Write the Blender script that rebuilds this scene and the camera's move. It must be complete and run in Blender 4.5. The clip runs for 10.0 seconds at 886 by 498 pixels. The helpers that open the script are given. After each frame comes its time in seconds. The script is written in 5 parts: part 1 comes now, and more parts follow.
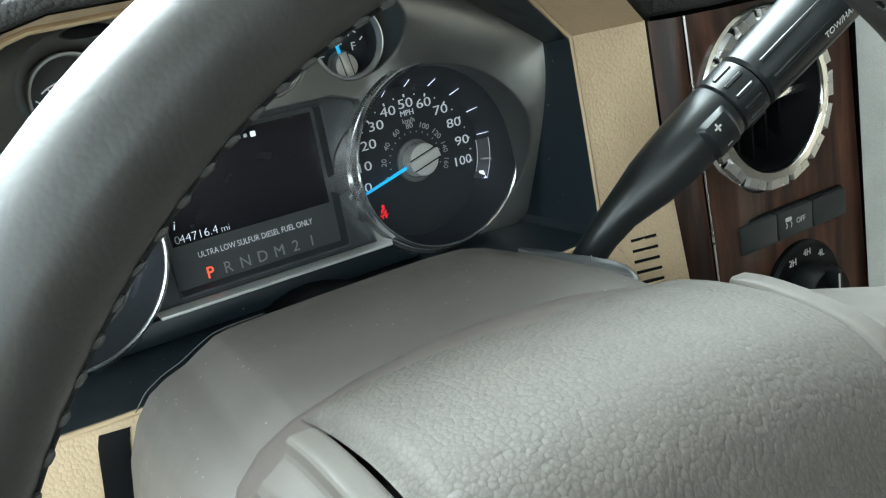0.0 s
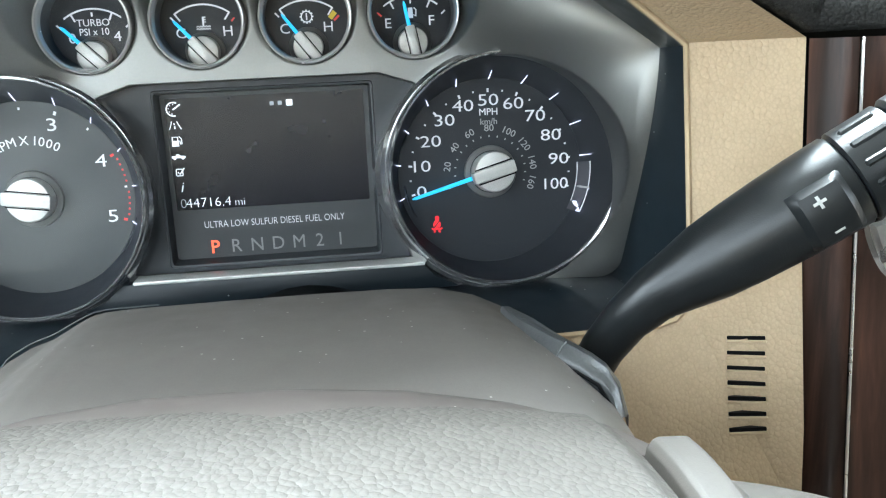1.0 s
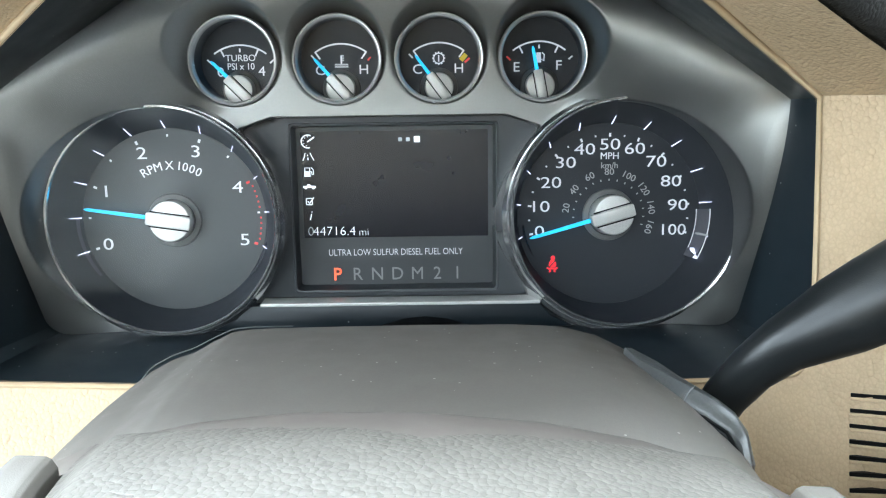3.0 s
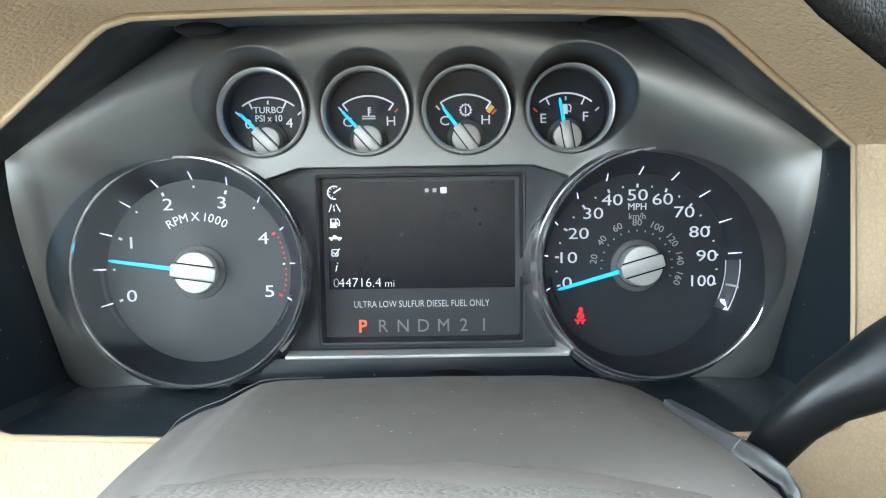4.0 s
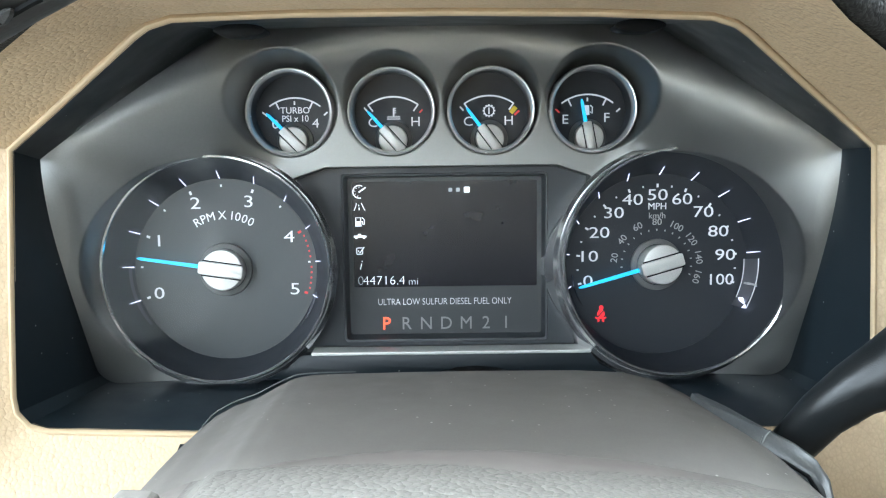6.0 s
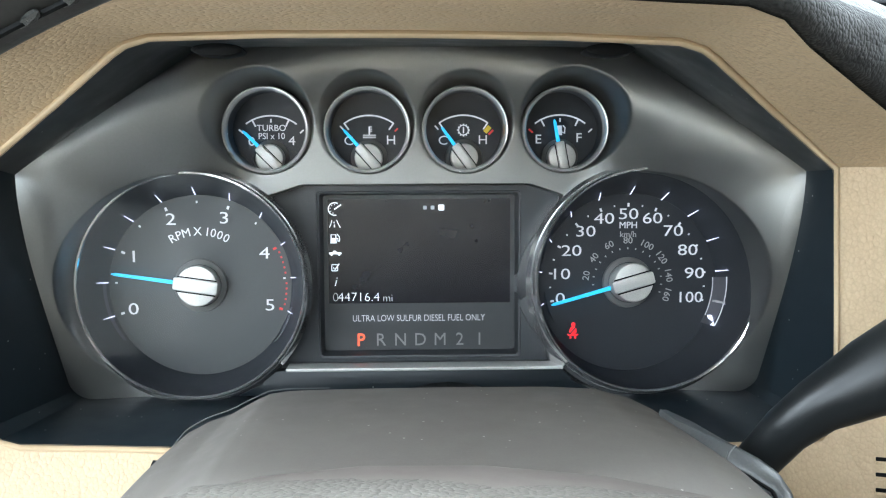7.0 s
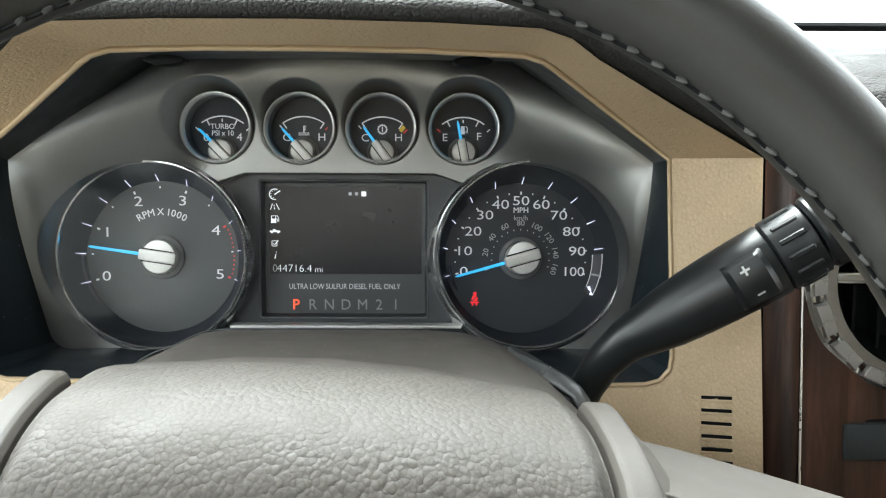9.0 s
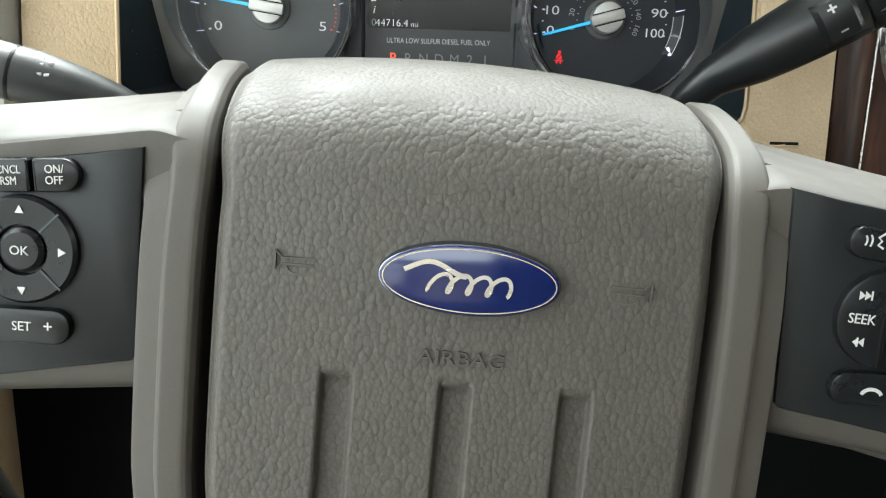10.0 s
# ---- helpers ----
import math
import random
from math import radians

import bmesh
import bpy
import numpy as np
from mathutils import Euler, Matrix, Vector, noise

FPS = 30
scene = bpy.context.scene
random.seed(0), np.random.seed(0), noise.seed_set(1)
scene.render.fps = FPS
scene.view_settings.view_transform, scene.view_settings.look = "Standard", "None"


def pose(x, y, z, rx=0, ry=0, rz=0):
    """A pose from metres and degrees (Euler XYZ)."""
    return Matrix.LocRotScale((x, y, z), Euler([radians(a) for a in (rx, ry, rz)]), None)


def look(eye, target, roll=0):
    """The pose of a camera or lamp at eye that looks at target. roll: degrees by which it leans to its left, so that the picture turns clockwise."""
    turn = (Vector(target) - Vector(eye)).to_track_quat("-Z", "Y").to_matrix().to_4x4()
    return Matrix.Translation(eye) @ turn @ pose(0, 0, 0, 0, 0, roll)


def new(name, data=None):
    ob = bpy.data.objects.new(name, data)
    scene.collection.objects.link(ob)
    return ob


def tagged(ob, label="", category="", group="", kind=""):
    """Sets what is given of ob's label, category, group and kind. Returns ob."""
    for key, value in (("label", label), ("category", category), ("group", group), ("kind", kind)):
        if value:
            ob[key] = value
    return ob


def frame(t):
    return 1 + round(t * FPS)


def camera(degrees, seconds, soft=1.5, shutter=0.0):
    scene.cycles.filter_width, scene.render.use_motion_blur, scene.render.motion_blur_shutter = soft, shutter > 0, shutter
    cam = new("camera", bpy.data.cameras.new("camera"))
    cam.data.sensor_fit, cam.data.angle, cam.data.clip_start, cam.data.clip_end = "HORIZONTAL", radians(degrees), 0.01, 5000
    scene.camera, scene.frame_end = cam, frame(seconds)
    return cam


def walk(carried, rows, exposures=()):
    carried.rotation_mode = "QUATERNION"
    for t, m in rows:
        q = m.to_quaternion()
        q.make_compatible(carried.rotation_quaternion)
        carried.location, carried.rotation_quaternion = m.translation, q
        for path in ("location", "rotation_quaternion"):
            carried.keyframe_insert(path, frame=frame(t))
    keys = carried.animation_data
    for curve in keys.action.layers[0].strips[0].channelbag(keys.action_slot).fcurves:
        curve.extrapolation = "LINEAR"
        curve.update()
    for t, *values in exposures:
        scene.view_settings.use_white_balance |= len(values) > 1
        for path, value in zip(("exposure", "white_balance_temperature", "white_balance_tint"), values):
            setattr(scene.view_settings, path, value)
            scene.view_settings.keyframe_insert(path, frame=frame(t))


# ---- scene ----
cam = camera(54.9, 10.0, soft=1.15)
PATH = [
    (0, (-0.122, -0.433, 0.819), (0.784, 1.261, 0.265), -10.1),
    (0.1, (-0.107, -0.423, 0.816), (0.804, 1.273, 0.274), -9.8),
    (0.3, (-0.06, -0.403, 0.812), (0.791, 1.326, 0.276), -8.1),
    (0.5, (-0.023, -0.395, 0.806), (0.576, 1.446, 0.3), -5.5),
    (0.7, (0.015, -0.39, 0.8), (0.386, 1.516, 0.321), -4.2),
    (1, (0.037, -0.393, 0.792), (0.241, 1.542, 0.328), -2.2),
    (1.3, (0.035, -0.401, 0.797), (0.232, 1.528, 0.308), -2.0),
    (1.5, (0.044, -0.392, 0.784), (0.153, 1.553, 0.332), -1.3),
    (1.8, (0.026, -0.4, 0.791), (0.147, 1.544, 0.337), -1.0),
    (2, (0.025, -0.401, 0.79), (0.103, 1.547, 0.343), -0.7),
    (2.2, (0.024, -0.402, 0.793), (0.083, 1.549, 0.358), -0.5),
    (3.3, (0.017, -0.4, 0.793), (0.022, 1.574, 0.474), -0.3),
    (3.5, (0.013, -0.4, 0.791), (0.028, 1.581, 0.515), -0.3),
    (4, (0.011, -0.397, 0.789), (0.012, 1.589, 0.555), -0.4),
    (4.5, (0.008, -0.396, 0.791), (0.011, 1.59, 0.555), -0.4),
    (5, (0.004, -0.395, 0.788), (0.01, 1.591, 0.552), -0.4),
    (5.2, (0.002, -0.396, 0.787), (0.002, 1.591, 0.561), -0.3),
    (6.3, (-0.001, -0.406, 0.788), (0.014, 1.581, 0.56), -0.2),
    (6.5, (0.002, -0.407, 0.785), (0.041, 1.583, 0.599), 0.1),
    (7, (0.0, -0.408, 0.789), (0.061, 1.582, 0.598), 0.2),
    (7.5, (-0.001, -0.409, 0.784), (0.06, 1.583, 0.615), 0.3),
    (8, (0.002, -0.418, 0.78), (0.055, 1.577, 0.643), 0.3),
    (8.5, (0.013, -0.446, 0.79), (0.071, 1.547, 0.63), 0.5),
    (8.8, (0.037, -0.474, 0.788), (0.079, 1.519, 0.629), 0.6),
    (9, (0.05, -0.49, 0.775), (0.08, 1.504, 0.627), 0.7),
    (9.3, (0.052, -0.511, 0.748), (0.046, 1.484, 0.611), 0.8),
    (9.5, (0.05, -0.523, 0.742), (0.034, 1.463, 0.508), 0.9),
    (9.6, (0.045, -0.528, 0.741), (0.024, 1.451, 0.452), 1.0),
    (9.8, (0.029, -0.536, 0.74), (-0.001, 1.419, 0.318), 1.4),
    (10, (0.017, -0.542, 0.74), (-0.012, 1.379, 0.184), 2.2),
]
walk(cam, [(t, look(eye, target, roll)) for t, eye, target, roll in PATH],
     [(0.0, 3.75, 5800, -4), (0.3, 4.2, 5700, -2), (0.7, 4.5, 5700, 1), (1.6, 4.45, 5700, 1), (4.5, 4.55, 5600, 1), (7.5, 4.35, 5800, 3), (9.1, 3.8, 6200, 3), (9.5, 3.65, 6100, 2), (10.0, 3.95, 6200, 1)])

from mathutils.bvhtree import BVHTree

# ---- light: overcast sky through the windscreen, the open driver's door and the far windows ----
world = bpy.data.worlds.new("sky")
scene.world = world
world.use_nodes = True
wn = world.node_tree.nodes
sky = wn.new("ShaderNodeTexSky")
sky.sky_type, sky.sun_disc = "NISHITA", False
sky.sun_elevation, sky.sun_rotation = radians(61), radians(-27)
sky.air_density, sky.dust_density, sky.ozone_density = 1.0, 4.0, 1.0
cloud = wn.new("ShaderNodeHueSaturation")  # thin cloud takes most of the blue out
cloud.inputs["Saturation"].default_value = 0.06
world.node_tree.links.new(sky.outputs[0], cloud.inputs["Color"])
world.node_tree.links.new(cloud.outputs[0], wn["Background"].inputs[0])
wn["Background"].inputs[1].default_value = 0.15
sun_lamp = bpy.data.lights.new("sun", "SUN")
sun_lamp.energy, sun_lamp.angle, sun_lamp.color = 0.35, radians(60), (1.0, 0.98, 0.95)
sun_ob = new("sun", sun_lamp)
sun_ob.matrix_basis = look((-0.6, 1.2, 3.42), (0, 0, 0.7))


# ---- materials ----
def mat(name, col, rough=0.5, metal=0.0, grain="", size=0.001, depth=0.0, var=0.12, mottle=60.0, coat=0.0, emit=0.0, specks=0.0, spec=0.5, crease_shade=0.0, squeeze=1.0):
    """A procedural surface: colour mottling at two scales, a fine relief, wear in the gloss."""
    m = bpy.data.materials.new(name)
    m.use_nodes = True
    nt = m.node_tree
    n, l = nt.nodes, nt.links
    b = n["Principled BSDF"]
    b.inputs["Roughness"].default_value = rough
    b.inputs["Metallic"].default_value = metal
    b.inputs["Specular IOR Level"].default_value = spec
    b.inputs["Coat Weight"].default_value = coat
    b.inputs["Coat Roughness"].default_value = 0.08 if rough < 0.3 else 0.3
    tc = n.new("ShaderNodeTexCoord")
    big = n.new("ShaderNodeTexNoise")
    big.inputs["Scale"].default_value, big.inputs["Detail"].default_value = mottle, 5.0
    fine = n.new("ShaderNodeTexNoise")
    fine.inputs["Scale"].default_value, fine.inputs["Detail"].default_value = mottle * 18, 3.0
    for t in (big, fine):
        l.new(tc.outputs["Object"], t.inputs["Vector"])
    add = n.new("ShaderNodeMath")
    add.operation = "ADD"
    l.new(big.outputs["Fac"], add.inputs[0])
    l.new(fine.outputs["Fac"], add.inputs[1])
    ramp = n.new("ShaderNodeMapRange")
    ramp.inputs["From Min"].default_value, ramp.inputs["From Max"].default_value = 0.7, 1.3
    ramp.inputs["To Min"].default_value, ramp.inputs["To Max"].default_value = 1 - var, 1 + var
    l.new(add.outputs[0], ramp.inputs["Value"])
    mul = n.new("ShaderNodeVectorMath")
    mul.operation = "SCALE"
    mul.inputs[0].default_value = col
    l.new(ramp.outputs[0], mul.inputs["Scale"])
    base = mul.outputs[0]
    if specks:  # grains of dust
        v = n.new("ShaderNodeTexVoronoi")
        v.inputs["Scale"].default_value = 170
        l.new(tc.outputs["Object"], v.inputs["Vector"])
        near = n.new("ShaderNodeMath")
        near.operation, near.inputs[1].default_value = "LESS_THAN", 0.065
        l.new(v.outputs["Distance"], near.inputs[0])
        sep = n.new("ShaderNodeSeparateColor")
        l.new(v.outputs["Color"], sep.inputs[0])
        some = n.new("ShaderNodeMath")
        some.operation, some.inputs[1].default_value = "GREATER_THAN", 1 - specks
        l.new(sep.outputs[0], some.inputs[0])
        both_on = n.new("ShaderNodeMath")
        both_on.operation = "MULTIPLY"
        l.new(near.outputs[0], both_on.inputs[0])
        l.new(some.outputs[0], both_on.inputs[1])
        dust = n.new("ShaderNodeMix")
        dust.data_type = "RGBA"
        dust.inputs["B"].default_value = (0.30, 0.29, 0.27, 1)
        l.new(both_on.outputs[0], dust.inputs["Factor"])
        l.new(base, dust.inputs["A"])
        base = dust.outputs["Result"]
    l.new(base, b.inputs["Base Color"])
    rr = n.new("ShaderNodeMapRange")
    rr.inputs["From Min"].default_value, rr.inputs["From Max"].default_value = 0.3, 0.7
    rr.inputs["To Min"].default_value, rr.inputs["To Max"].default_value = max(0.02, rough * 0.85), min(1, rough * 1.15)
    l.new(big.outputs["Fac"], rr.inputs["Value"])
    l.new(rr.outputs[0], b.inputs["Roughness"])
    if emit:
        b.inputs["Emission Color"].default_value = (*col, 1)
        b.inputs["Emission Strength"].default_value = emit
    if grain:
        bump = n.new("ShaderNodeBump")
        bump.inputs["Strength"].default_value, bump.inputs["Distance"].default_value = 1.0, depth
        if grain == "leather":
            warp = n.new("ShaderNodeTexNoise")
            warp.inputs["Scale"].default_value = 0.7 / size
            l.new(tc.outputs["Object"], warp.inputs["Vector"])
            mix = n.new("ShaderNodeMix")
            mix.data_type, mix.blend_type = "RGBA", "LINEAR_LIGHT"
            mix.inputs["Factor"].default_value = size * 0.4
            stretch = n.new("ShaderNodeMapping")  # the pebbles are longer than wide
            stretch.inputs["Scale"].default_value, stretch.inputs["Rotation"].default_value = (1.0, 1.0, squeeze), (0, radians(12), 0)
            l.new(tc.outputs["Object"], stretch.inputs["Vector"])
            l.new(stretch.outputs[0], mix.inputs["A"])
            l.new(warp.outputs["Color"], mix.inputs["B"])
            fold = n.new("ShaderNodeTexNoise")
            fold.inputs["Scale"].default_value, fold.inputs["Detail"].default_value = 0.5 / size, 1.0
            l.new(tc.outputs["Object"], fold.inputs["Vector"])
            swell = n.new("ShaderNodeMath")
            swell.operation, swell.inputs[1].default_value = "MULTIPLY", 0.7
            l.new(fold.outputs["Fac"], swell.inputs[0])
            dome = n.new("ShaderNodeTexVoronoi")  # rounded pebbles with creases between them
            dome.feature = "SMOOTH_F1"
            dome.inputs["Scale"].default_value, dome.inputs["Smoothness"].default_value = 1 / size, 0.22
            l.new(mix.outputs["Result"], dome.inputs["Vector"])
            square = n.new("ShaderNodeMath")
            square.operation, square.inputs[1].default_value = "POWER", 2.0
            l.new(dome.outputs["Distance"], square.inputs[0])
            hump = n.new("ShaderNodeMath")
            hump.operation, hump.inputs[1].default_value = "MULTIPLY_ADD", -1.5
            l.new(square.outputs[0], hump.inputs[0])
            l.new(swell.outputs[0], hump.inputs[2])
            l.new(hump.outputs[0], bump.inputs["Height"])
            if crease_shade:  # shade painted into the creases of the grain as darker colour
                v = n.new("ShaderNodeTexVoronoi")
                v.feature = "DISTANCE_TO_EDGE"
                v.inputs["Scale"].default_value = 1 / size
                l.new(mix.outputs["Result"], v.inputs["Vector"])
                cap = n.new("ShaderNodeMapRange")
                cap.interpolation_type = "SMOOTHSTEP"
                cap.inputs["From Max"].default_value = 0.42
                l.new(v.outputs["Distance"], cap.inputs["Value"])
                shade_range = n.new("ShaderNodeMapRange")
                shade_range.inputs["From Max"].default_value = 0.5
                shade_range.inputs["To Min"].default_value, shade_range.inputs["To Max"].default_value = 1 - crease_shade, 1.0
                l.new(cap.outputs[0], shade_range.inputs["Value"])
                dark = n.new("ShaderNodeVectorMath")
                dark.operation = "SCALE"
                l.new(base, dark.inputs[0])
                l.new(shade_range.outputs[0], dark.inputs["Scale"])
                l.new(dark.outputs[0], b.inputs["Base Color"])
        else:
            t = n.new("ShaderNodeTexNoise")
            t.inputs["Scale"].default_value, t.inputs["Detail"].default_value = 1 / size, 2.0
            mp = n.new("ShaderNodeMapping")
            mp.inputs["Scale"].default_value = (0.06, 1, 1) if grain == "brushed" else (1, 1, 1)
            l.new(tc.outputs["Object"], mp.inputs["Vector"])
            l.new(mp.outputs[0], t.inputs["Vector"])
            l.new(t.outputs["Fac"], bump.inputs["Height"])
        l.new(bump.outputs[0], b.inputs["Normal"])
    return m


def wood_mat():
    m = bpy.data.materials.new("walnut_wood")
    m.use_nodes = True
    n, l = m.node_tree.nodes, m.node_tree.links
    b = n["Principled BSDF"]
    tc, mp = n.new("ShaderNodeTexCoord"), n.new("ShaderNodeMapping")
    mp.inputs["Scale"].default_value = (1, 1, 0.09)
    l.new(tc.outputs["Object"], mp.inputs["Vector"])
    a, c = n.new("ShaderNodeTexNoise"), n.new("ShaderNodeTexNoise")
    a.inputs["Scale"].default_value, a.inputs["Detail"].default_value, a.inputs["Distortion"].default_value = 90, 6, 0.6
    c.inputs["Scale"].default_value, c.inputs["Detail"].default_value = 900, 3
    for t in (a, c):
        l.new(mp.outputs[0], t.inputs["Vector"])
    mixf = n.new("ShaderNodeMath")
    mixf.operation, mixf.inputs[1].default_value = "MULTIPLY_ADD", 0.15
    l.new(c.outputs["Fac"], mixf.inputs[0])
    l.new(a.outputs["Fac"], mixf.inputs[2])
    r = n.new("ShaderNodeValToRGB")
    r.color_ramp.elements[0].position, r.color_ramp.elements[0].color = 0.45, (0.016, 0.008, 0.005, 1)
    r.color_ramp.elements[1].position, r.color_ramp.elements[1].color = 0.88, (0.125, 0.054, 0.032, 1)
    e = r.color_ramp.elements.new(0.66)
    e.color = (0.058, 0.027, 0.0175, 1)
    l.new(mixf.outputs[0], r.inputs["Fac"])
    l.new(r.outputs[0], b.inputs["Base Color"])
    b.inputs["Roughness"].default_value, b.inputs["Coat Weight"].default_value, b.inputs["Coat Roughness"].default_value = 0.45, 0.08, 0.15
    b.inputs["Specular IOR Level"].default_value = 0.28
    bp = n.new("ShaderNodeBump")
    bp.inputs["Distance"].default_value = 0.00005
    l.new(c.outputs["Fac"], bp.inputs["Height"])
    l.new(bp.outputs[0], b.inputs["Normal"])
    return m


def clear_mat(name, tint, ior=1.35, rough=0.02):
    """Clear plastic or glass sheet: lets light straight through, mirrors by its angle."""
    m = bpy.data.materials.new(name)
    m.use_nodes = True
    n, l = m.node_tree.nodes, m.node_tree.links
    n.remove(n["Principled BSDF"])
    tr, gl, fr, mx = n.new("ShaderNodeBsdfTransparent"), n.new("ShaderNodeBsdfGlossy"), n.new("ShaderNodeFresnel"), n.new("ShaderNodeMixShader")
    tr.inputs[0].default_value = (*tint, 1)
    gl.inputs["Roughness"].default_value = rough
    fr.inputs["IOR"].default_value = ior
    l.new(fr.outputs[0], mx.inputs[0])
    l.new(tr.outputs[0], mx.inputs[1])
    l.new(gl.outputs[0], mx.inputs[2])
    l.new(mx.outputs[0], n["Material Output"].inputs[0])
    return m


# the beige and hub grains carry painted crease shade in their colour
BEIGE = mat("beige_grained_plastic", (0.52, 0.395, 0.25), 0.55, grain="leather", size=0.0017, depth=0.00021, var=0.06, crease_shade=0.07, squeeze=0.8)
BEIGE_SMOOTH = mat("beige_smooth_plastic", (0.51, 0.39, 0.245), 0.5, grain="noise", size=0.0006, depth=0.00004, var=0.04)
PAD_TOP = mat("dark_dash_pad", (0.024, 0.0235, 0.022), 0.70, grain="leather", size=0.0014, depth=0.0003, var=0.08, spec=0.18)
HUB_GREY = mat("grey_grained_vinyl", (0.062, 0.0565, 0.049), 0.60, grain="leather", size=0.0017, depth=0.00019, var=0.07, spec=0.26, crease_shade=0.16, squeeze=0.7)
TRIM_GREY = mat("grey_satin_plastic", (0.056, 0.0505, 0.0435), 0.58, grain="noise", size=0.0004, depth=0.00004, var=0.06, spec=0.28)
SHROUD = mat("grey_column_plastic", (0.108, 0.099, 0.089), 0.55, grain="noise", size=0.0005, depth=0.00003, var=0.06, specks=0.8, spec=0.32)
BAND = mat("smooth_brown_plastic", (0.056, 0.046, 0.040), 0.62, grain="noise", size=0.0006, depth=0.00002, var=0.04, specks=0.1)
LEATHER = mat("dark_leather", (0.024, 0.0236, 0.0218), 0.42, grain="leather", size=0.0013, depth=0.00002, var=0.08, spec=0.45)
THREAD = mat("pale_thread", (0.030, 0.030, 0.028), 0.7, grain="noise", size=0.0003, depth=0.0001)
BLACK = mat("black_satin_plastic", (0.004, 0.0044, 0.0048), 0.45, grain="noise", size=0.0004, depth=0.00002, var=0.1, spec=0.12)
STALK = mat("black_lever_plastic", (0.0090, 0.0104, 0.0112), 0.34, grain="noise", size=0.0005, depth=0.00005, var=0.1, spec=0.36)
GLOSS_BLACK = mat("black_gloss_mask", (0.008, 0.0135, 0.018), 0.40, var=0.03, specks=0.55)
PANEL_BLACK = mat("black_button_panel", (0.0095, 0.0112, 0.0118), 0.42, grain="noise", size=0.0004, depth=0.00002, var=0.1, spec=0.22)
RUBBER = mat("dark_rubber_boot", (0.066, 0.069, 0.070), 0.32, grain="noise", size=0.001, depth=0.0001, var=0.15)
SILVER = mat("satin_silver_paint", (0.29, 0.292, 0.283), 0.41, metal=0.93, grain="brushed", size=0.0004, depth=0.000012, var=0.04)
CHROME = mat("bright_chrome", (0.86, 0.85, 0.83), 0.15, metal=1.0, var=0.02)
RIM_DARK = mat("dark_blue_chrome", (0.20, 0.22, 0.27), 0.16, metal=1.0, var=0.03)
SATIN_CHROME = mat("satin_metal", (0.62, 0.61, 0.59), 0.28, metal=0.85, grain="brushed", size=0.0003, depth=0.00002, var=0.04)
RING = mat("bright_ring_chrome", (0.90, 0.90, 0.90), 0.12, metal=0.94, var=0.02)
RING_SATIN = mat("satin_ring_chrome", (0.90, 0.90, 0.88), 0.24, metal=0.60, var=0.02)
CAP = mat("silver_hub_cap", (0.72, 0.71, 0.68), 0.38, metal=0.25, var=0.05)
FACE = mat("dial_face_black", (0.022, 0.026, 0.033), 0.5, var=0.08)
CUP = mat("dial_cup_black", (0.058, 0.063, 0.073), 0.6, var=0.06, spec=0.25)
SKIRT = mat("grey_hub_skirt", (0.17, 0.17, 0.165), 0.5, var=0.04)
FACE_GREY = mat("dial_face_charcoal", (0.070, 0.075, 0.077), 0.5, grain="noise", size=0.0004, depth=0.00002, var=0.06)
POD = mat("charcoal_display_surround", (0.045, 0.049, 0.053), 0.45, grain="noise", size=0.0005, depth=0.00003, var=0.08)
GLASS_LCD = mat("display_glass_black", (0.008, 0.008, 0.012), 0.25, var=0.03)
PANEL_GREY = mat("display_lower_charcoal", (0.055, 0.058, 0.060), 0.4, var=0.05)
# faint glow added to the printed marks so that they read brighter
MARK = mat("printed_white", (0.66, 0.66, 0.69), 0.5, emit=0.028, var=0.02)
MARK_DIM = mat("printed_grey", (0.40, 0.40, 0.40), 0.5, emit=0.010, var=0.02)
MARK_RED = mat("printed_red", (0.60, 0.05, 0.05), 0.5, emit=0.03, var=0.02)
MARK_YELLOW = mat("printed_yellow", (0.55, 0.42, 0.03), 0.5, emit=0.02, var=0.02)
SCREEN_WHITE = mat("lit_display_white", (0.85, 0.86, 0.9), 0.5, emit=0.055, var=0.01)
SCREEN_DIM = mat("lit_display_grey", (0.35, 0.36, 0.38), 0.5, emit=0.035, var=0.01)
LAMP_RED = mat("lit_red_lamp", (0.85, 0.02, 0.03), 0.5, emit=0.05, var=0.01)
# gear letters not selected, also with a little added glow
GEAR_DIM = mat("faint_glow_gear_letter", (0.26, 0.26, 0.26), 0.5, emit=0.006, var=0.02)
GEAR_RED = mat("lit_orange_red", (1.0, 0.12, 0.05), 0.5, emit=0.06, var=0.01)
NEEDLE = mat("lit_blue_needle", (0.06, 0.46, 0.86), 0.5, emit=0.055, var=0.01)
GUIDE = mat("clear_light_guide", (0.76, 0.74, 0.95), 0.12, emit=0.10, var=0.02)
GUIDE_GLASS = mat("clear_guide_wedge", (0.16, 0.16, 0.18), 0.10, var=0.04, coat=0.5)
GUIDE_DIM = mat("unlit_light_guide", (0.14, 0.14, 0.17), 0.15, var=0.02)
BUTTON = mat("black_rubber_button", (0.0065, 0.0075, 0.0082), 0.30, grain="noise", size=0.0004, depth=0.00002, spec=0.24)
BUTTON_MARK = mat("button_print_white", (0.42, 0.42, 0.41), 0.5, var=0.03)
EMBLEM_BLUE = mat("blue_enamel", (0.003, 0.009, 0.062), 0.16, coat=0.15, var=0.05)
WOOD = wood_mat()
WIPER = mat("charcoal_stalk_plastic", (0.014, 0.0155, 0.0145), 0.5, grain="noise", size=0.0006, depth=0.00004)
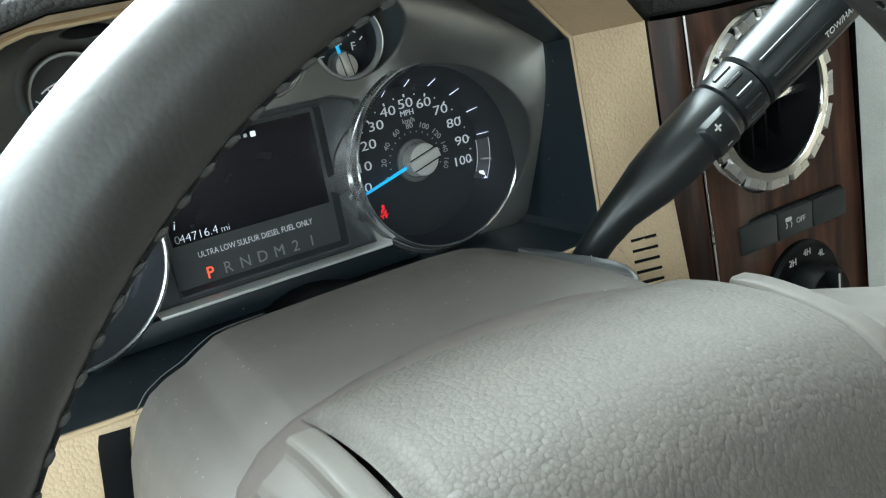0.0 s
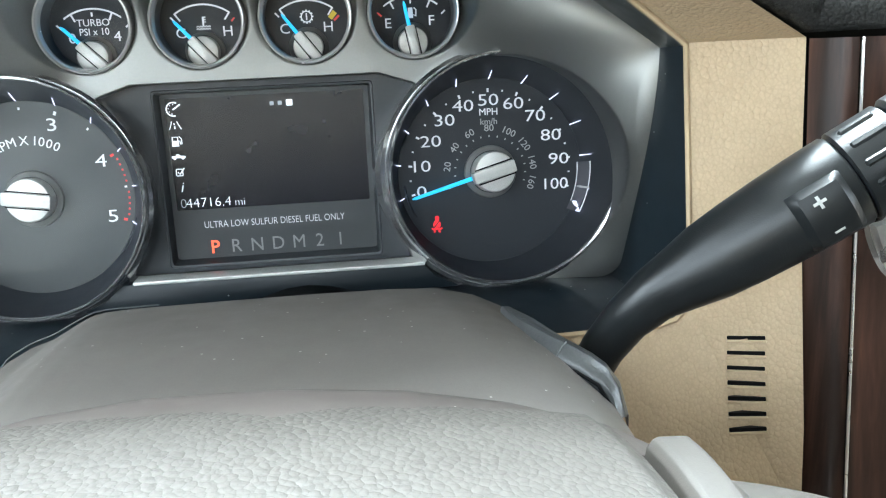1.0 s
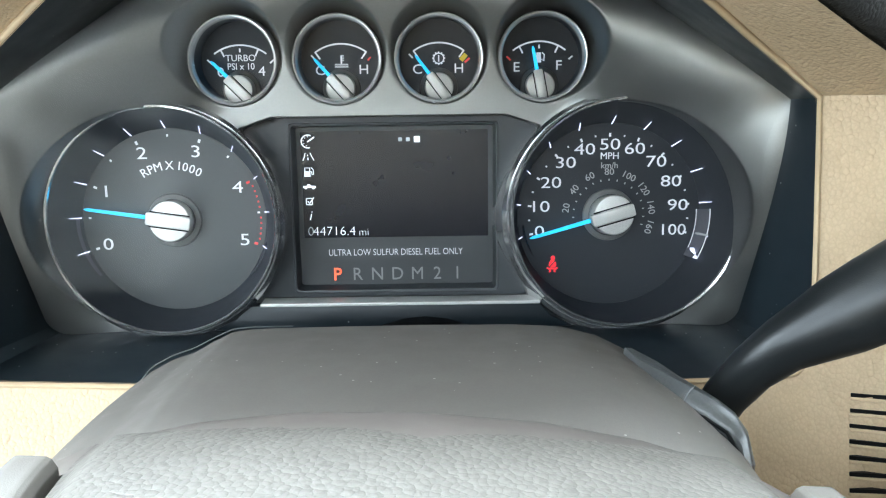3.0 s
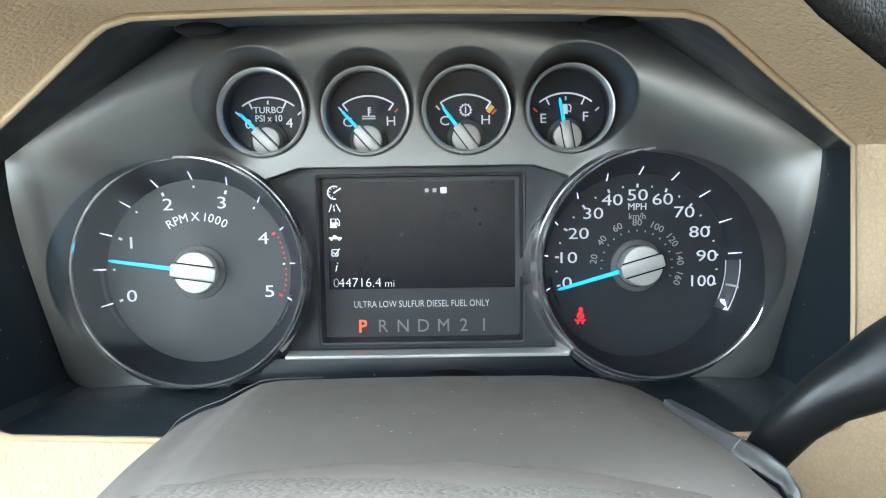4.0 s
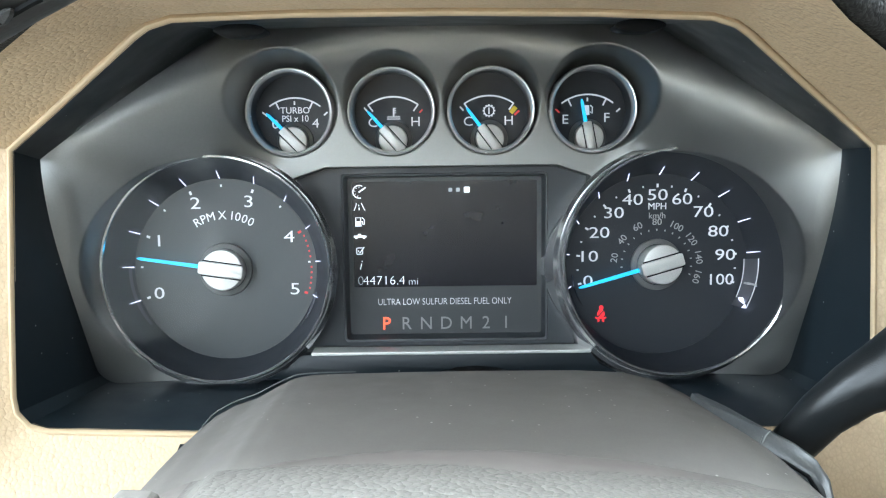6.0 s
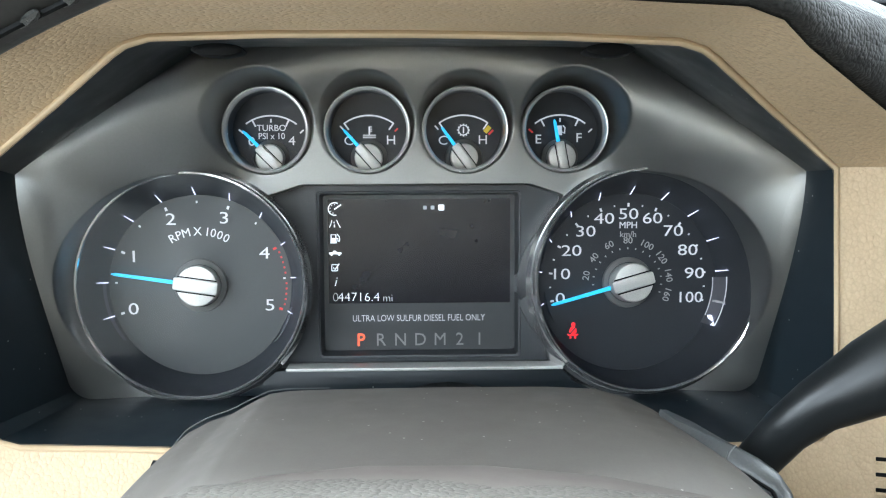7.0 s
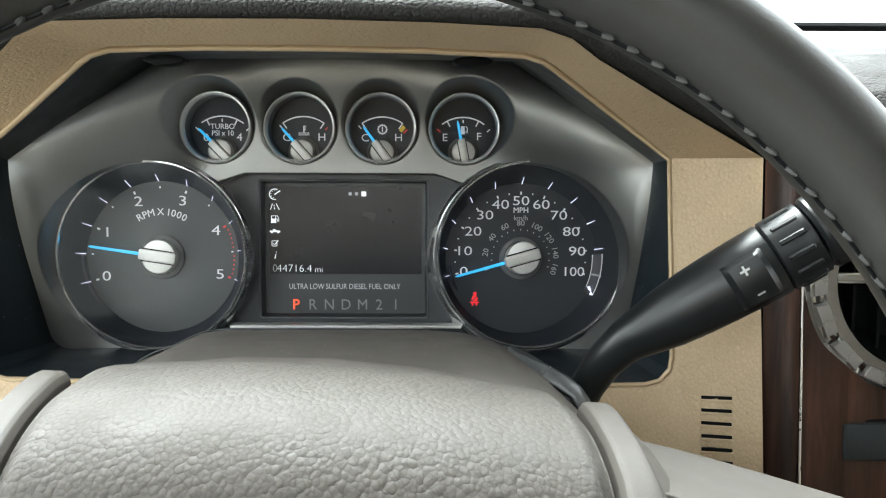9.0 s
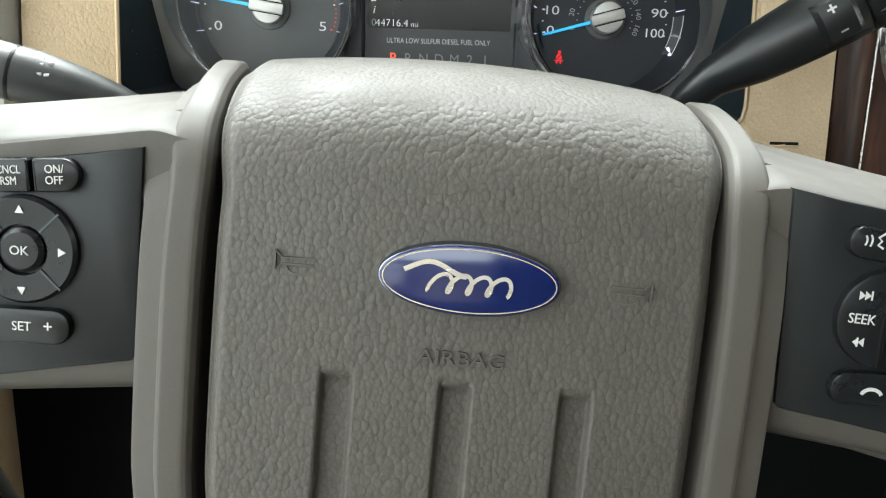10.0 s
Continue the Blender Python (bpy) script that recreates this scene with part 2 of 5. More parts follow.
SWITCH = mat("charcoal_switch", (0.018, 0.021, 0.022), 0.45, grain="noise", size=0.0005, depth=0.00003, spec=0.35)
CARPET = mat("dark_brown_carpet", (0.034, 0.029, 0.024), 0.95, grain="noise", size=0.003, depth=0.002)
HEADLINER = mat("pale_headliner", (0.60, 0.57, 0.50), 0.9, grain="noise", size=0.002, depth=0.0004)
DOOR_TRIM = mat("tan_interior_trim", (0.42, 0.36, 0.27), 0.6, grain="leather", size=0.002, depth=0.0002)
BOUNCE_TAN = mat("tan_bounce_wall", (0.26, 0.215, 0.16), 0.9, grain="noise", size=0.002, depth=0.0003)
ASPHALT = mat("concrete_ground", (0.20, 0.20, 0.19), 0.9, grain="noise", size=0.02, depth=0.004, mottle=0.8)
GREY_TRIM = mat("satin_grey_trim", (0.30, 0.30, 0.28), 0.45, grain="noise", size=0.0008, depth=0.00004)
REAR = mat("brown_rear_cloth", (0.055, 0.047, 0.037), 0.9, grain="noise", size=0.002, depth=0.0003)
LENS = clear_mat("clear_lens", (0.97, 0.97, 0.97), 1.26, 0.10)
GLASS = clear_mat("window_glass", (0.93, 0.95, 0.94), 1.45)


# ---- builders ----
def thing(name, base, label, category, group="", kind=""):
    ob = new(name)
    ob.empty_display_size = 0.02
    ob.matrix_basis = base if isinstance(base, Matrix) else Matrix.Translation(base)
    return tagged(ob, label, category, group, kind)


def part(name, bm, material, parent=None, label="", local=False, angle=35, m=None, normals=True):
    """Links a bmesh as one mesh object under a thing or a part. Points are in the world, or in the thing's own axes (local)."""
    if normals:
        bmesh.ops.recalc_face_normals(bm, faces=bm.faces)
    me = bpy.data.meshes.new(name)
    bm.to_mesh(me)
    bm.free()
    return place(name, me, material, parent, label, local, angle, m)


def place(name, me, material, parent=None, label="", local=False, angle=35, m=None):
    if not me.materials:
        me.materials.append(material)
        for p in me.polygons:
            p.use_smooth = True
        me.set_sharp_from_angle(angle=radians(angle))
    ob = new(name, me)
    if parent:
        ob.parent = parent
        if not local:
            top = parent
            while top.parent:
                top = top.parent
            if top is parent:
                ob.matrix_parent_inverse = top.matrix_basis.inverted()
    if m:
        ob.matrix_basis = m
    if label:
        ob["label"] = label
    return ob


def grid(f, nu, nv, wrap=False):
    """A sheet of points f(u, v), u and v from 0 to 1."""
    bm = bmesh.new()
    vs = [[bm.verts.new(f(i / nu, j / nv)) for j in range(nv + 1)] for i in range(nu if wrap else nu + 1)]
    for i in range(nu):
        for j in range(nv):
            k = (i + 1) % nu if wrap else i + 1
            bm.faces.new((vs[i][j], vs[k][j], vs[k][j + 1], vs[i][j + 1]))
    return bm


def lathe(profile, c=(0, 0, 0), seg=64, squash=1.0):
    """Turns (radius, y) round the y axis through c."""
    bm = bmesh.new()
    rings = []
    for r, y in profile:
        if r < 1e-6:
            rings.append([bm.verts.new((c[0], c[1] + y, c[2]))])
        else:
            rings.append([bm.verts.new((c[0] + r * math.cos(a), c[1] + y, c[2] + squash * r * math.sin(a))) for a in (2 * math.pi * k / seg for k in range(seg))])
    for p, q in zip(rings, rings[1:]):
        for k in range(seg):
            j = (k + 1) % seg
            if len(p) == 1 and len(q) == 1:
                continue
            if len(p) == 1:
                bm.faces.new((p[0], q[k], q[j]))
            elif len(q) == 1:
                bm.faces.new((p[k], q[0], p[j]))
            else:
                bm.faces.new((p[k], q[k], q[j], p[j]))
    return bm


def prism(pts, y0, y1, bevel=0.0, bm=None):
    """A flat outline of (x, z) from y0 (front) to y1 (back), its front edge bevelled."""
    bm = bm or bmesh.new()
    n = len(pts)
    cx, cz = sum(p[0] for p in pts) / n, sum(p[1] for p in pts) / n

    def ring(y, inset):
        out = []
        for k in range(n):
            (ax, az), (bx, bz), (dx, dz) = pts[k - 1], pts[k], pts[(k + 1) % n]
            t = Vector((dx - ax, dz - az)).normalized()
            nx, nz = t.y, -t.x
            if (bx - cx) * nx + (bz - cz) * nz < 0:
                nx, nz = -nx, -nz
            out.append(bm.verts.new((bx - nx * inset, y, bz - nz * inset)))
        return out
    loops = [ring(y1, 0), ring(y0 + bevel, 0)] if bevel else [ring(y1, 0)]
    if bevel:
        loops.append(ring(y0 + bevel * 0.3, bevel * 0.3))
    loops.append(ring(y0, bevel))
    for a, b in zip(loops, loops[1:]):
        for k in range(n):
            j = (k + 1) % n
            bm.faces.new((a[k], a[j], b[j], b[k]))
    bm.faces.new(loops[-1])
    bm.faces.new(loops[0][::-1])
    return bm


def rrect(x0, z0, x1, z1, r, seg=5):
    out = []
    for cx, cz, a0 in ((x1 - r, z1 - r, 0), (x0 + r, z1 - r, 90), (x0 + r, z0 + r, 180), (x1 - r, z0 + r, 270)):
        for k in range(seg + 1):
            a = radians(a0 + 90 * k / seg)
            out.append((cx + r * math.cos(a), cz + r * math.sin(a)))
    return out


def ellipse(cx, cz, rx, rz, seg=48, a0=0, a1=360):
    full = abs(a1 - a0 - 360) < 1e-6
    return [(cx + rx * math.cos(radians(a0 + (a1 - a0) * k / seg)), cz + rz * math.sin(radians(a0 + (a1 - a0) * k / seg))) for k in range(seg if full else seg + 1)]


def box(x0, y0, z0, x1, y1, z1, bevel=0.0, seg=2):
    bm = bmesh.new()
    bmesh.ops.create_cube(bm, size=1.0, matrix=Matrix.LocRotScale(((x0 + x1) / 2, (y0 + y1) / 2, (z0 + z1) / 2), None, (x1 - x0, y1 - y0, z1 - z0)))
    if bevel:
        bmesh.ops.bevel(bm, geom=bm.edges[:], offset=bevel, segments=seg, affect="EDGES", profile=0.5)
    return bm


def sweep(path, radii, seg=24, flat=1.0, caps=True):
    """A round bar along points, with a radius at each; flat squeezes it along y."""
    bm = bmesh.new()
    rings = []
    pts = [Vector(p) for p in path]
    for k, p in enumerate(pts):
        t = (pts[min(k + 1, len(pts) - 1)] - pts[max(k - 1, 0)]).normalized()
        side = t.cross(Vector((0, 1, 0))).normalized()
        up = side.cross(t).normalized()
        rings.append([bm.verts.new(p + radii[k] * (side * math.cos(a) + flat * up * math.sin(a))) for a in (2 * math.pi * j / seg for j in range(seg))])
    for a, b in zip(rings, rings[1:]):
        for j in range(seg):
            i = (j + 1) % seg
            bm.faces.new((a[j], a[i], b[i], b[j]))
    if caps:
        bm.faces.new(rings[0][::-1])
        bm.faces.new(rings[-1])
    return bm


def strip(pts, width, y, thick=0.0003, closed=False, bm=None):
    """A thin raised line of even width along (x, z) points."""
    bm = bm or bmesh.new()
    n = len(pts)
    rows = []
    for k, (x, z) in enumerate(pts):
        a = pts[k - 1] if (k or closed) else pts[k]
        b = pts[(k + 1) % n] if (k < n - 1 or closed) else pts[k]
        t = Vector((b[0] - a[0], b[1] - a[1])).normalized()
        nx, nz = -t.y * width / 2, t.x * width / 2
        rows.append([bm.verts.new(q) for q in ((x + nx, y, z + nz), (x - nx, y, z - nz), (x - nx, y + thick, z - nz), (x + nx, y + thick, z + nz))])
    for k in range(n if closed else n - 1):
        a, b = rows[k], rows[(k + 1) % n]
        for i in range(4):
            j = (i + 1) % 4
            bm.faces.new((a[i], a[j], b[j], b[i]))
    if not closed:
        bm.faces.new(rows[0][::-1])
        bm.faces.new(rows[-1])
    return bm


def merge(dst, src, m=None):
    tmp = bpy.data.meshes.new("tmp")
    src.to_mesh(tmp)
    src.free()
    if m:
        tmp.transform(m)
    dst.from_mesh(tmp)
    bpy.data.meshes.remove(tmp)
    return dst


def letters(text, x, z, y, height, width=1.0, turn=0.0, thick=0.00015, align="CENTER", bold=0.0):
    """Raised lettering facing -y, its middle at (x, z); turn in degrees to the left."""
    cu = bpy.data.curves.new("letters", "FONT")
    cu.body, cu.size, cu.align_x, cu.align_y, cu.resolution_u = text, height / 0.69, align, "CENTER", 3
    cu.extrude, cu.offset = thick, bold
    ob = bpy.data.objects.new("letters", cu)
    scene.collection.objects.link(ob)
    me = bpy.data.meshes.new_from_object(ob.evaluated_get(bpy.context.evaluated_depsgraph_get()))
    bpy.data.objects.remove(ob)
    bpy.data.curves.remove(cu)
    me.transform(pose(x, y, z) @ pose(0, 0, 0, 0, -turn, 0) @ Matrix.Diagonal((width, 1, 1, 1)) @ pose(0, 0, 0, 90, 0, 0))
    bm = bmesh.new()
    bm.from_mesh(me)
    bpy.data.meshes.remove(me)
    return bm


def arc_letters(text, cx, cz, y, radius, height, mid, spread, width=1.0):
    """Lettering along an arc, each letter given the room that it needs."""
    bm = bmesh.new()
    room = [{" ": 0.55, "M": 1.25, "1": 0.72}.get(ch, 1.0) for ch in text]
    for k, ch in enumerate(text):
        if ch == " ":
            continue
        a = mid + spread / 2 - spread * (sum(room[:k]) + room[k] / 2) / sum(room)
        merge(bm, letters(ch, cx + radius * math.cos(radians(a)), cz + radius * math.sin(radians(a)), y, height, width, a - 90))
    return bm


def polar(c, r, a):
    return c[0] + r * math.cos(radians(a)), c[1] + r * math.sin(radians(a))


# ---- the instrument cluster ----
cluster = thing("instrument_cluster", (0, 0.02, 0.683), "silver and black instrument cluster with six round gauges and display", "instrument cluster")
TILT = pose(-0.075, 0, 0.7335) @ pose(0, 0, 0, 0, -0.45, 0) @ pose(0.075, 0, -0.7335)  # the cluster sits slightly askew in its opening
HUBS = ((-0.1028, 0.7335), (0.1028, 0.7335))
SMALL = ((-0.0682, 0.8055), (-0.0222, 0.8055), (0.0226, 0.8055), (0.0686, 0.8055))


def edge_y(z):
    k = (z - 0.786) / 0.018
    over = 0.018 * (math.log1p(math.exp(k)) if k < 30 else k)
    return -0.0215 - (z - 0.683) * 0.45 + over * 1.17


def half_w(z):
    """Half the panel's width: flaring upward, rounded at the foot, slanting in at the top."""
    if z > 0.786:
        return 0.1640 - (z - 0.786) * 0.0620 / 0.0475
    w = 0.1570 + (z - 0.683) * 0.007 / 0.103
    low = max(0, 0.009 - (z - 0.683))
    return w - 0.009 + math.sqrt(0.009 ** 2 - low ** 2) if low > 0 else w


def side_w(z):
    return 0.1570 + (z - 0.683) * 0.007 / 0.103


def smooth(a, b, x):
    t = min(1, max(0, (x - a) / (b - a)))
    return t * t * (3 - 2 * t)


def panel_y(x, z):
    slant = ((0.1640 - abs(x)) * 0.0475 + (0.786 - z) * 0.062) / 0.0781
    reach = 0.038 + 0.016 * smooth(0.690, 0.800, z)
    terms = ((side_w(z) - abs(x)) * 0.050 / reach, slant)
    d = 0 if min(terms) <= 1e-6 else sum(t ** -3.0 for t in terms) ** (-1 / 3.0)
    g = 1 - smooth(-0.004, 0.054, d) * (1 - max(0, 1 - (0.841 - z) / 0.040) ** 2.0)
    y = -0.016 + (edge_y(z) + 0.016) * g
    for (cx, cz), ox in zip(SMALL, (0.0002, 0.0, 0.0, 0.0004)):
        r = math.hypot(x - cx - ox, z - cz - 0.0016)
        if r < 0.045:
            cone = -0.014 - (r - 0.0206) * 4.2
            h = max(0, 0.005 - abs(y - cone)) / 0.005
            y = max(y, cone if math.hypot(x - cx, z - cz) > 0.0198 else 0.004) + h * h * 0.0010
    for cx, cz in HUBS:
        r = math.hypot(x - cx, z - cz)
        y += (0.006 - y) * (1 - smooth(0.0500, 0.0525, r))
    top = 0.7805 - max(0, abs(x) - 0.0525) * 0.33
    inside = smooth(0, 0.0014, top - z) * smooth(0, 0.0014, z - 0.6950) * smooth(0, 0.002, 0.078 - abs(x))
    return y + (0.004 - y) * inside


def panel_pt(u, v):
    z = 0.683 + 0.158 * v
    x = (2 * u - 1) * half_w(z)
    return x, panel_y(x, z), z


part("bezel_panel", grid(panel_pt, 840, 390), SILVER, cluster, "satin silver bezel panel with four gauge wells", angle=80, normals=False)

# black inner mask from the silver panel out to the beige opening
OPEN_IN = [(0.0, -0.075, 0.6765), (0.10, -0.075, 0.6775), (0.157, -0.075, 0.679), (0.1640, -0.075, 0.6810), (0.1682, -0.075, 0.6860), (0.1690, -0.075, 0.692), (0.1672, -0.075, 0.735),
           (0.1648, -0.0745, 0.7885), (0.132, -0.0930, 0.8085), (0.1035, -0.1110, 0.8255), (0.0980, -0.1135, 0.8285), (0.0900, -0.1140, 0.8308), (0.05, -0.1125, 0.8325), (0.0, -0.112, 0.8330)]
PANEL_RIM = [(0.0, -0.016, 0.683), (0.10, -0.016, 0.683), (0.1480, -0.0165, 0.683), (0.1525, -0.018, 0.6843), (0.1560, -0.020, 0.6875), (0.1576, -0.024, 0.692), (side_w(0.735), edge_y(0.735), 0.735),
             (0.1640, edge_y(0.786), 0.786), (0.1355, edge_y(0.8078), 0.8078), (0.1140, edge_y(0.8243), 0.8243), (0.1075, edge_y(0.8293), 0.8293), (0.0935, edge_y(0.8402), 0.8402), (0.05, edge_y(0.841), 0.841), (0.0, edge_y(0.841), 0.841)]


def both(side):
    return [Vector(p) for p in side] + [Vector((-x, y, z)) for x, y, z in side[-2:0:-1]]


def loft(loops, closed=True):
    bm = bmesh.new()
    rows = [[bm.verts.new(p) for p in lp] for lp in loops]
    n = len(rows[0])
    for a, b in zip(rows, rows[1:]):
        for k in range(n if closed else n - 1):
            j = (k + 1) % n
            bm.faces.new((a[k], a[j], b[j], b[k]))
    return bm


inn, rim_in = both(OPEN_IN), both(PANEL_RIM)
mask_loops = [[p + Vector((0, 0.012, 0)) for p in rim_in], rim_in] + [[a.lerp(b + Vector((0, 0.0006, 0)), t) for a, b in zip(rim_in, [TILT.inverted() @ p for p in inn])] for t in (0.33, 0.66, 1.0)]
part("mask", loft(mask_loops), GLOSS_BLACK, cluster, "deep gloss-black inner mask", angle=25, normals=False)
for sx in (-1, 1):
    part("light_pocket", prism(ellipse(sx * 0.069, 0.8295, 0.009, 0.0022, 24), -0.1040, -0.095, 0.0004), BLACK, cluster, "small dark oval pocket")
part("lower_plate", prism([(-0.067, 0.6952), (0.067, 0.6952), (0.0715, 0.6900), (0.082, 0.6836), (-0.082, 0.6836), (-0.0715, 0.6900)], -0.0205, -0.012, 0.0008), GLOSS_BLACK, cluster, "black gloss plate")
part("chrome_strip", prism(rrect(-0.0605, 0.6950, 0.0675, 0.6967, 0.0007), -0.0225, -0.012, 0.0006), CAP, cluster, "thin bright metal strip")


def lens_pt(u, v, off):
    z = 0.6845 + 0.151 * v
    x = (2 * u - 1) * (half_w(z) - 0.001)
    bow = (1 - (x / 0.165) ** 2) * math.sin(math.pi * v)
    return x, -0.034 - 0.028 * v - 0.006 * bow + off, z


lens_bm = grid(lambda u, v: lens_pt(1 - u, v, 0), 40, 24)
lens_bm.normal_update()
lens_bm.faces.ensure_lookup_table()
if lens_bm.faces[400].normal.y > 0:
    bmesh.ops.reverse_faces(lens_bm, faces=lens_bm.faces[:])
lens = part("lens", lens_bm, LENS, cluster, "clear plastic cover lens", angle=80, normals=False)
lens.visible_shadow = False

# display pod
pod_pts = [(-0.0525, 0.7800), (0.0545, 0.7800), (0.0700, 0.7745), (0.0560, 0.757), (0.0490, 0.735), (0.0530, 0.710), (0.0640, 0.6960), (-0.0640, 0.6960), (-0.0530, 0.710), (-0.0490, 0.735), (-0.0560, 0.757), (-0.0690, 0.7745)]
pod_bm = bmesh.new()
o = [pod_bm.verts.new((x, -0.0070, z)) for x, z in pod_pts]
hole = rrect(-0.0462, 0.6985, 0.0488, 0.7768, 0.0015, 2)
h = [pod_bm.verts.new((x, -0.0070, z)) for x, z in hole]
for ring in (o, h):
    for a, b in zip(ring, ring[1:] + ring[:1]):
        pod_bm.edges.new((a, b))
bmesh.ops.triangle_fill(pod_bm, edges=pod_bm.edges[:], use_beauty=True)
pod = part("display_pod", pod_bm, POD, cluster, "charcoal display surround")
hb = bmesh.new()
rows = [[hb.verts.new((x, y, z)) for x, z in rrect(-0.0462 + i, 0.6985 + i, 0.0488 - i, 0.7768 - i, 0.0015, 2)] for i, y in ((-0.0006, -0.0070), (-0.0002, -0.0078), (0.0006, -0.0076), (0.0016, 0.0006))]
for a, b in zip(rows, rows[1:]):
    for k in range(len(a)):
        j = (k + 1) % len(a)
        hb.faces.new((a[k], a[j], b[j], b[k]))
part("display_frame", hb, POD, pod, "bevelled frame")
display = part("display", prism(rrect(-0.0452, 0.6995, 0.0478, 0.7758, 0.001, 2), 0.0004, 0.004), PANEL_GREY, cluster, "dark information display with white menu icons")
part("screen", prism(rrect(-0.0424, 0.7230, 0.0450, 0.7733, 0.0005, 2), 0.0002, 0.0012), GLASS_LCD, display, "black lit screen")
Y = 0.0
part("odometer", letters("44716.4", -0.0178, 0.7260, Y, 0.0043, 1.02, align="RIGHT", bold=-0.00016), SCREEN_WHITE, display)
part("odometer_unit", letters("mi", -0.0166, 0.7255, Y, 0.0036, 0.98, align="LEFT", bold=-0.00014), SCREEN_WHITE, display)
part("odometer_zero", letters("0", -0.0392, 0.7260, Y, 0.0043, bold=-0.00016), SCREEN_DIM, display)
part("fuel_notice", letters("ULTRA LOW SULFUR DIESEL FUEL ONLY", 0.0008, 0.7156, Y, 0.0031, 0.79, bold=-0.00006), MARK, display)
for k, ch in enumerate("PRNDM21"):
    part("gear_letter", letters(ch, -0.0273 + 0.00958 * k, 0.7049, Y, 0.0060, 0.95, bold=0.00006 if k == 0 else 0), GEAR_RED if k == 0 else GEAR_DIM, display, "lit red letter" if k == 0 else "")
for k, (x, s) in enumerate(((0.0041, 0.0009), (0.0077, 0.0009), (0.0119, 0.0014))):
    part("page_dot", prism(rrect(x - s, 0.7691 - s, x + s, 0.7691 + s, s * 0.25, 2), -0.0002, 0.0006), SCREEN_WHITE if k == 2 else SCREEN_DIM, display)


def icon(name, strokes, fills=(), dim=False):
    bm = bmesh.new()
    for pts, w in strokes:
        strip(pts, w * 0.7, Y - 0.0002, bm=bm)
    for pts in fills:
        prism(pts, Y - 0.0002, Y + 0.0003, bm=bm)
    part(name, bm, SCREEN_DIM if dim else SCREEN_WHITE, display)


ix = -0.0390
gi = [(ellipse(ix, 0.7687, 0.0030, 0.0030, 18, 60, 285), 0.0007), ([(ix - 0.0002, 0.7685), (ix + 0.0031, 0.7707)], 0.0009)]
gi += [([polar((ix, 0.7687), 0.0019, a), polar((ix, 0.7687), 0.0024, a)], 0.0004) for a in (90, 130, 170, 210, 250)]
icon("gauge_icon", gi)
icon("road_icon", [([(ix - 0.0026, 0.7598), (ix - 0.0018, 0.7617), (ix - 0.0014, 0.7634)], 0.0005), ([(ix + 0.0026, 0.7598), (ix + 0.0016, 0.7617), (ix + 0.0008, 0.7634)], 0.0005), ([(ix - 0.0002, 0.7600), (ix - 0.0002, 0.7612)], 0.0007), ([(ix - 0.0003, 0.7618), (ix - 0.0004, 0.7626)], 0.0005)])
icon("pump_icon", [([(ix - 0.0019, 0.7526), (ix - 0.0019, 0.7564), (ix + 0.0004, 0.7564), (ix + 0.0004, 0.7526)], 0.0006), ([(ix + 0.0006, 0.7546), (ix + 0.0013, 0.7546), (ix + 0.0014, 0.7532), (ix + 0.0021, 0.7532), (ix + 0.0021, 0.7554), (ix + 0.0010, 0.7566)], 0.0005), ([(ix - 0.0023, 0.7525), (ix + 0.0008, 0.7525)], 0.0006)], [rrect(ix - 0.0019, 0.7527, ix + 0.0004, 0.7547, 0.0001, 1)])
icon("truck_icon", [], [[(ix - 0.0030, 0.7470), (ix + 0.0030, 0.7470), (ix + 0.0029, 0.7478), (ix + 0.0008, 0.7480), (ix + 0.0001, 0.7487), (ix - 0.0010, 0.7487), (ix - 0.0012, 0.7479), (ix - 0.0030, 0.7479)], ellipse(ix - 0.0018, 0.7469, 0.0006, 0.0006, 10), ellipse(ix + 0.0018, 0.7469, 0.0006, 0.0006, 10)])
icon("check_icon", [(rrect(ix - 0.0018, 0.7390, ix + 0.0010, 0.7420, 0.0002, 1) + [(ix + 0.0010, 0.7412)], 0.0005), ([(ix - 0.0011, 0.7407), (ix - 0.0003, 0.7396), (ix + 0.0018, 0.7424)], 0.0007)])
part("info_icon", merge(bmesh.new(), letters("i", 0, 0, 0, 0.0046, 1.1, bold=-0.0001), Matrix(((1, 0, 0.25, ix + 0.0002), (0, 1, 0, Y), (0, 0, 1, 0.7336), (0, 0, 0, 1)))), SCREEN_WHITE, display)


# main gauges
def main_gauge(name, c, face_mat, label, rf):
    cx, cz = c
    g = part(name, lathe([(0, 0.0), (rf, 0.0), (rf + 0.0002, 0.0005)], (cx, 0, cz), 96), face_mat, cluster, label)
    part("cup_wall", lathe([(rf + 0.0001, 0.0006), (rf + 0.0005, -0.0016), (0.0470, -0.0100), (0.0498, -0.0220), (0.0504, -0.0262)], (cx, 0, cz), 96), CUP, g, "sloping black cup wall")
    part("chrome_ring", lathe([(0.0502, -0.0255), (0.0505, -0.0268), (0.0512, -0.0272), (0.0519, -0.0266), (0.0523, -0.0240), (0.0523, -0.0212), (0.0527, -0.0218), (0.0543, -0.0204), (0.0548, -0.0160), (0.0551, 0.0040)], (cx, 0, cz), 128), RING, g, "stepped chrome bezel ring")
    return g


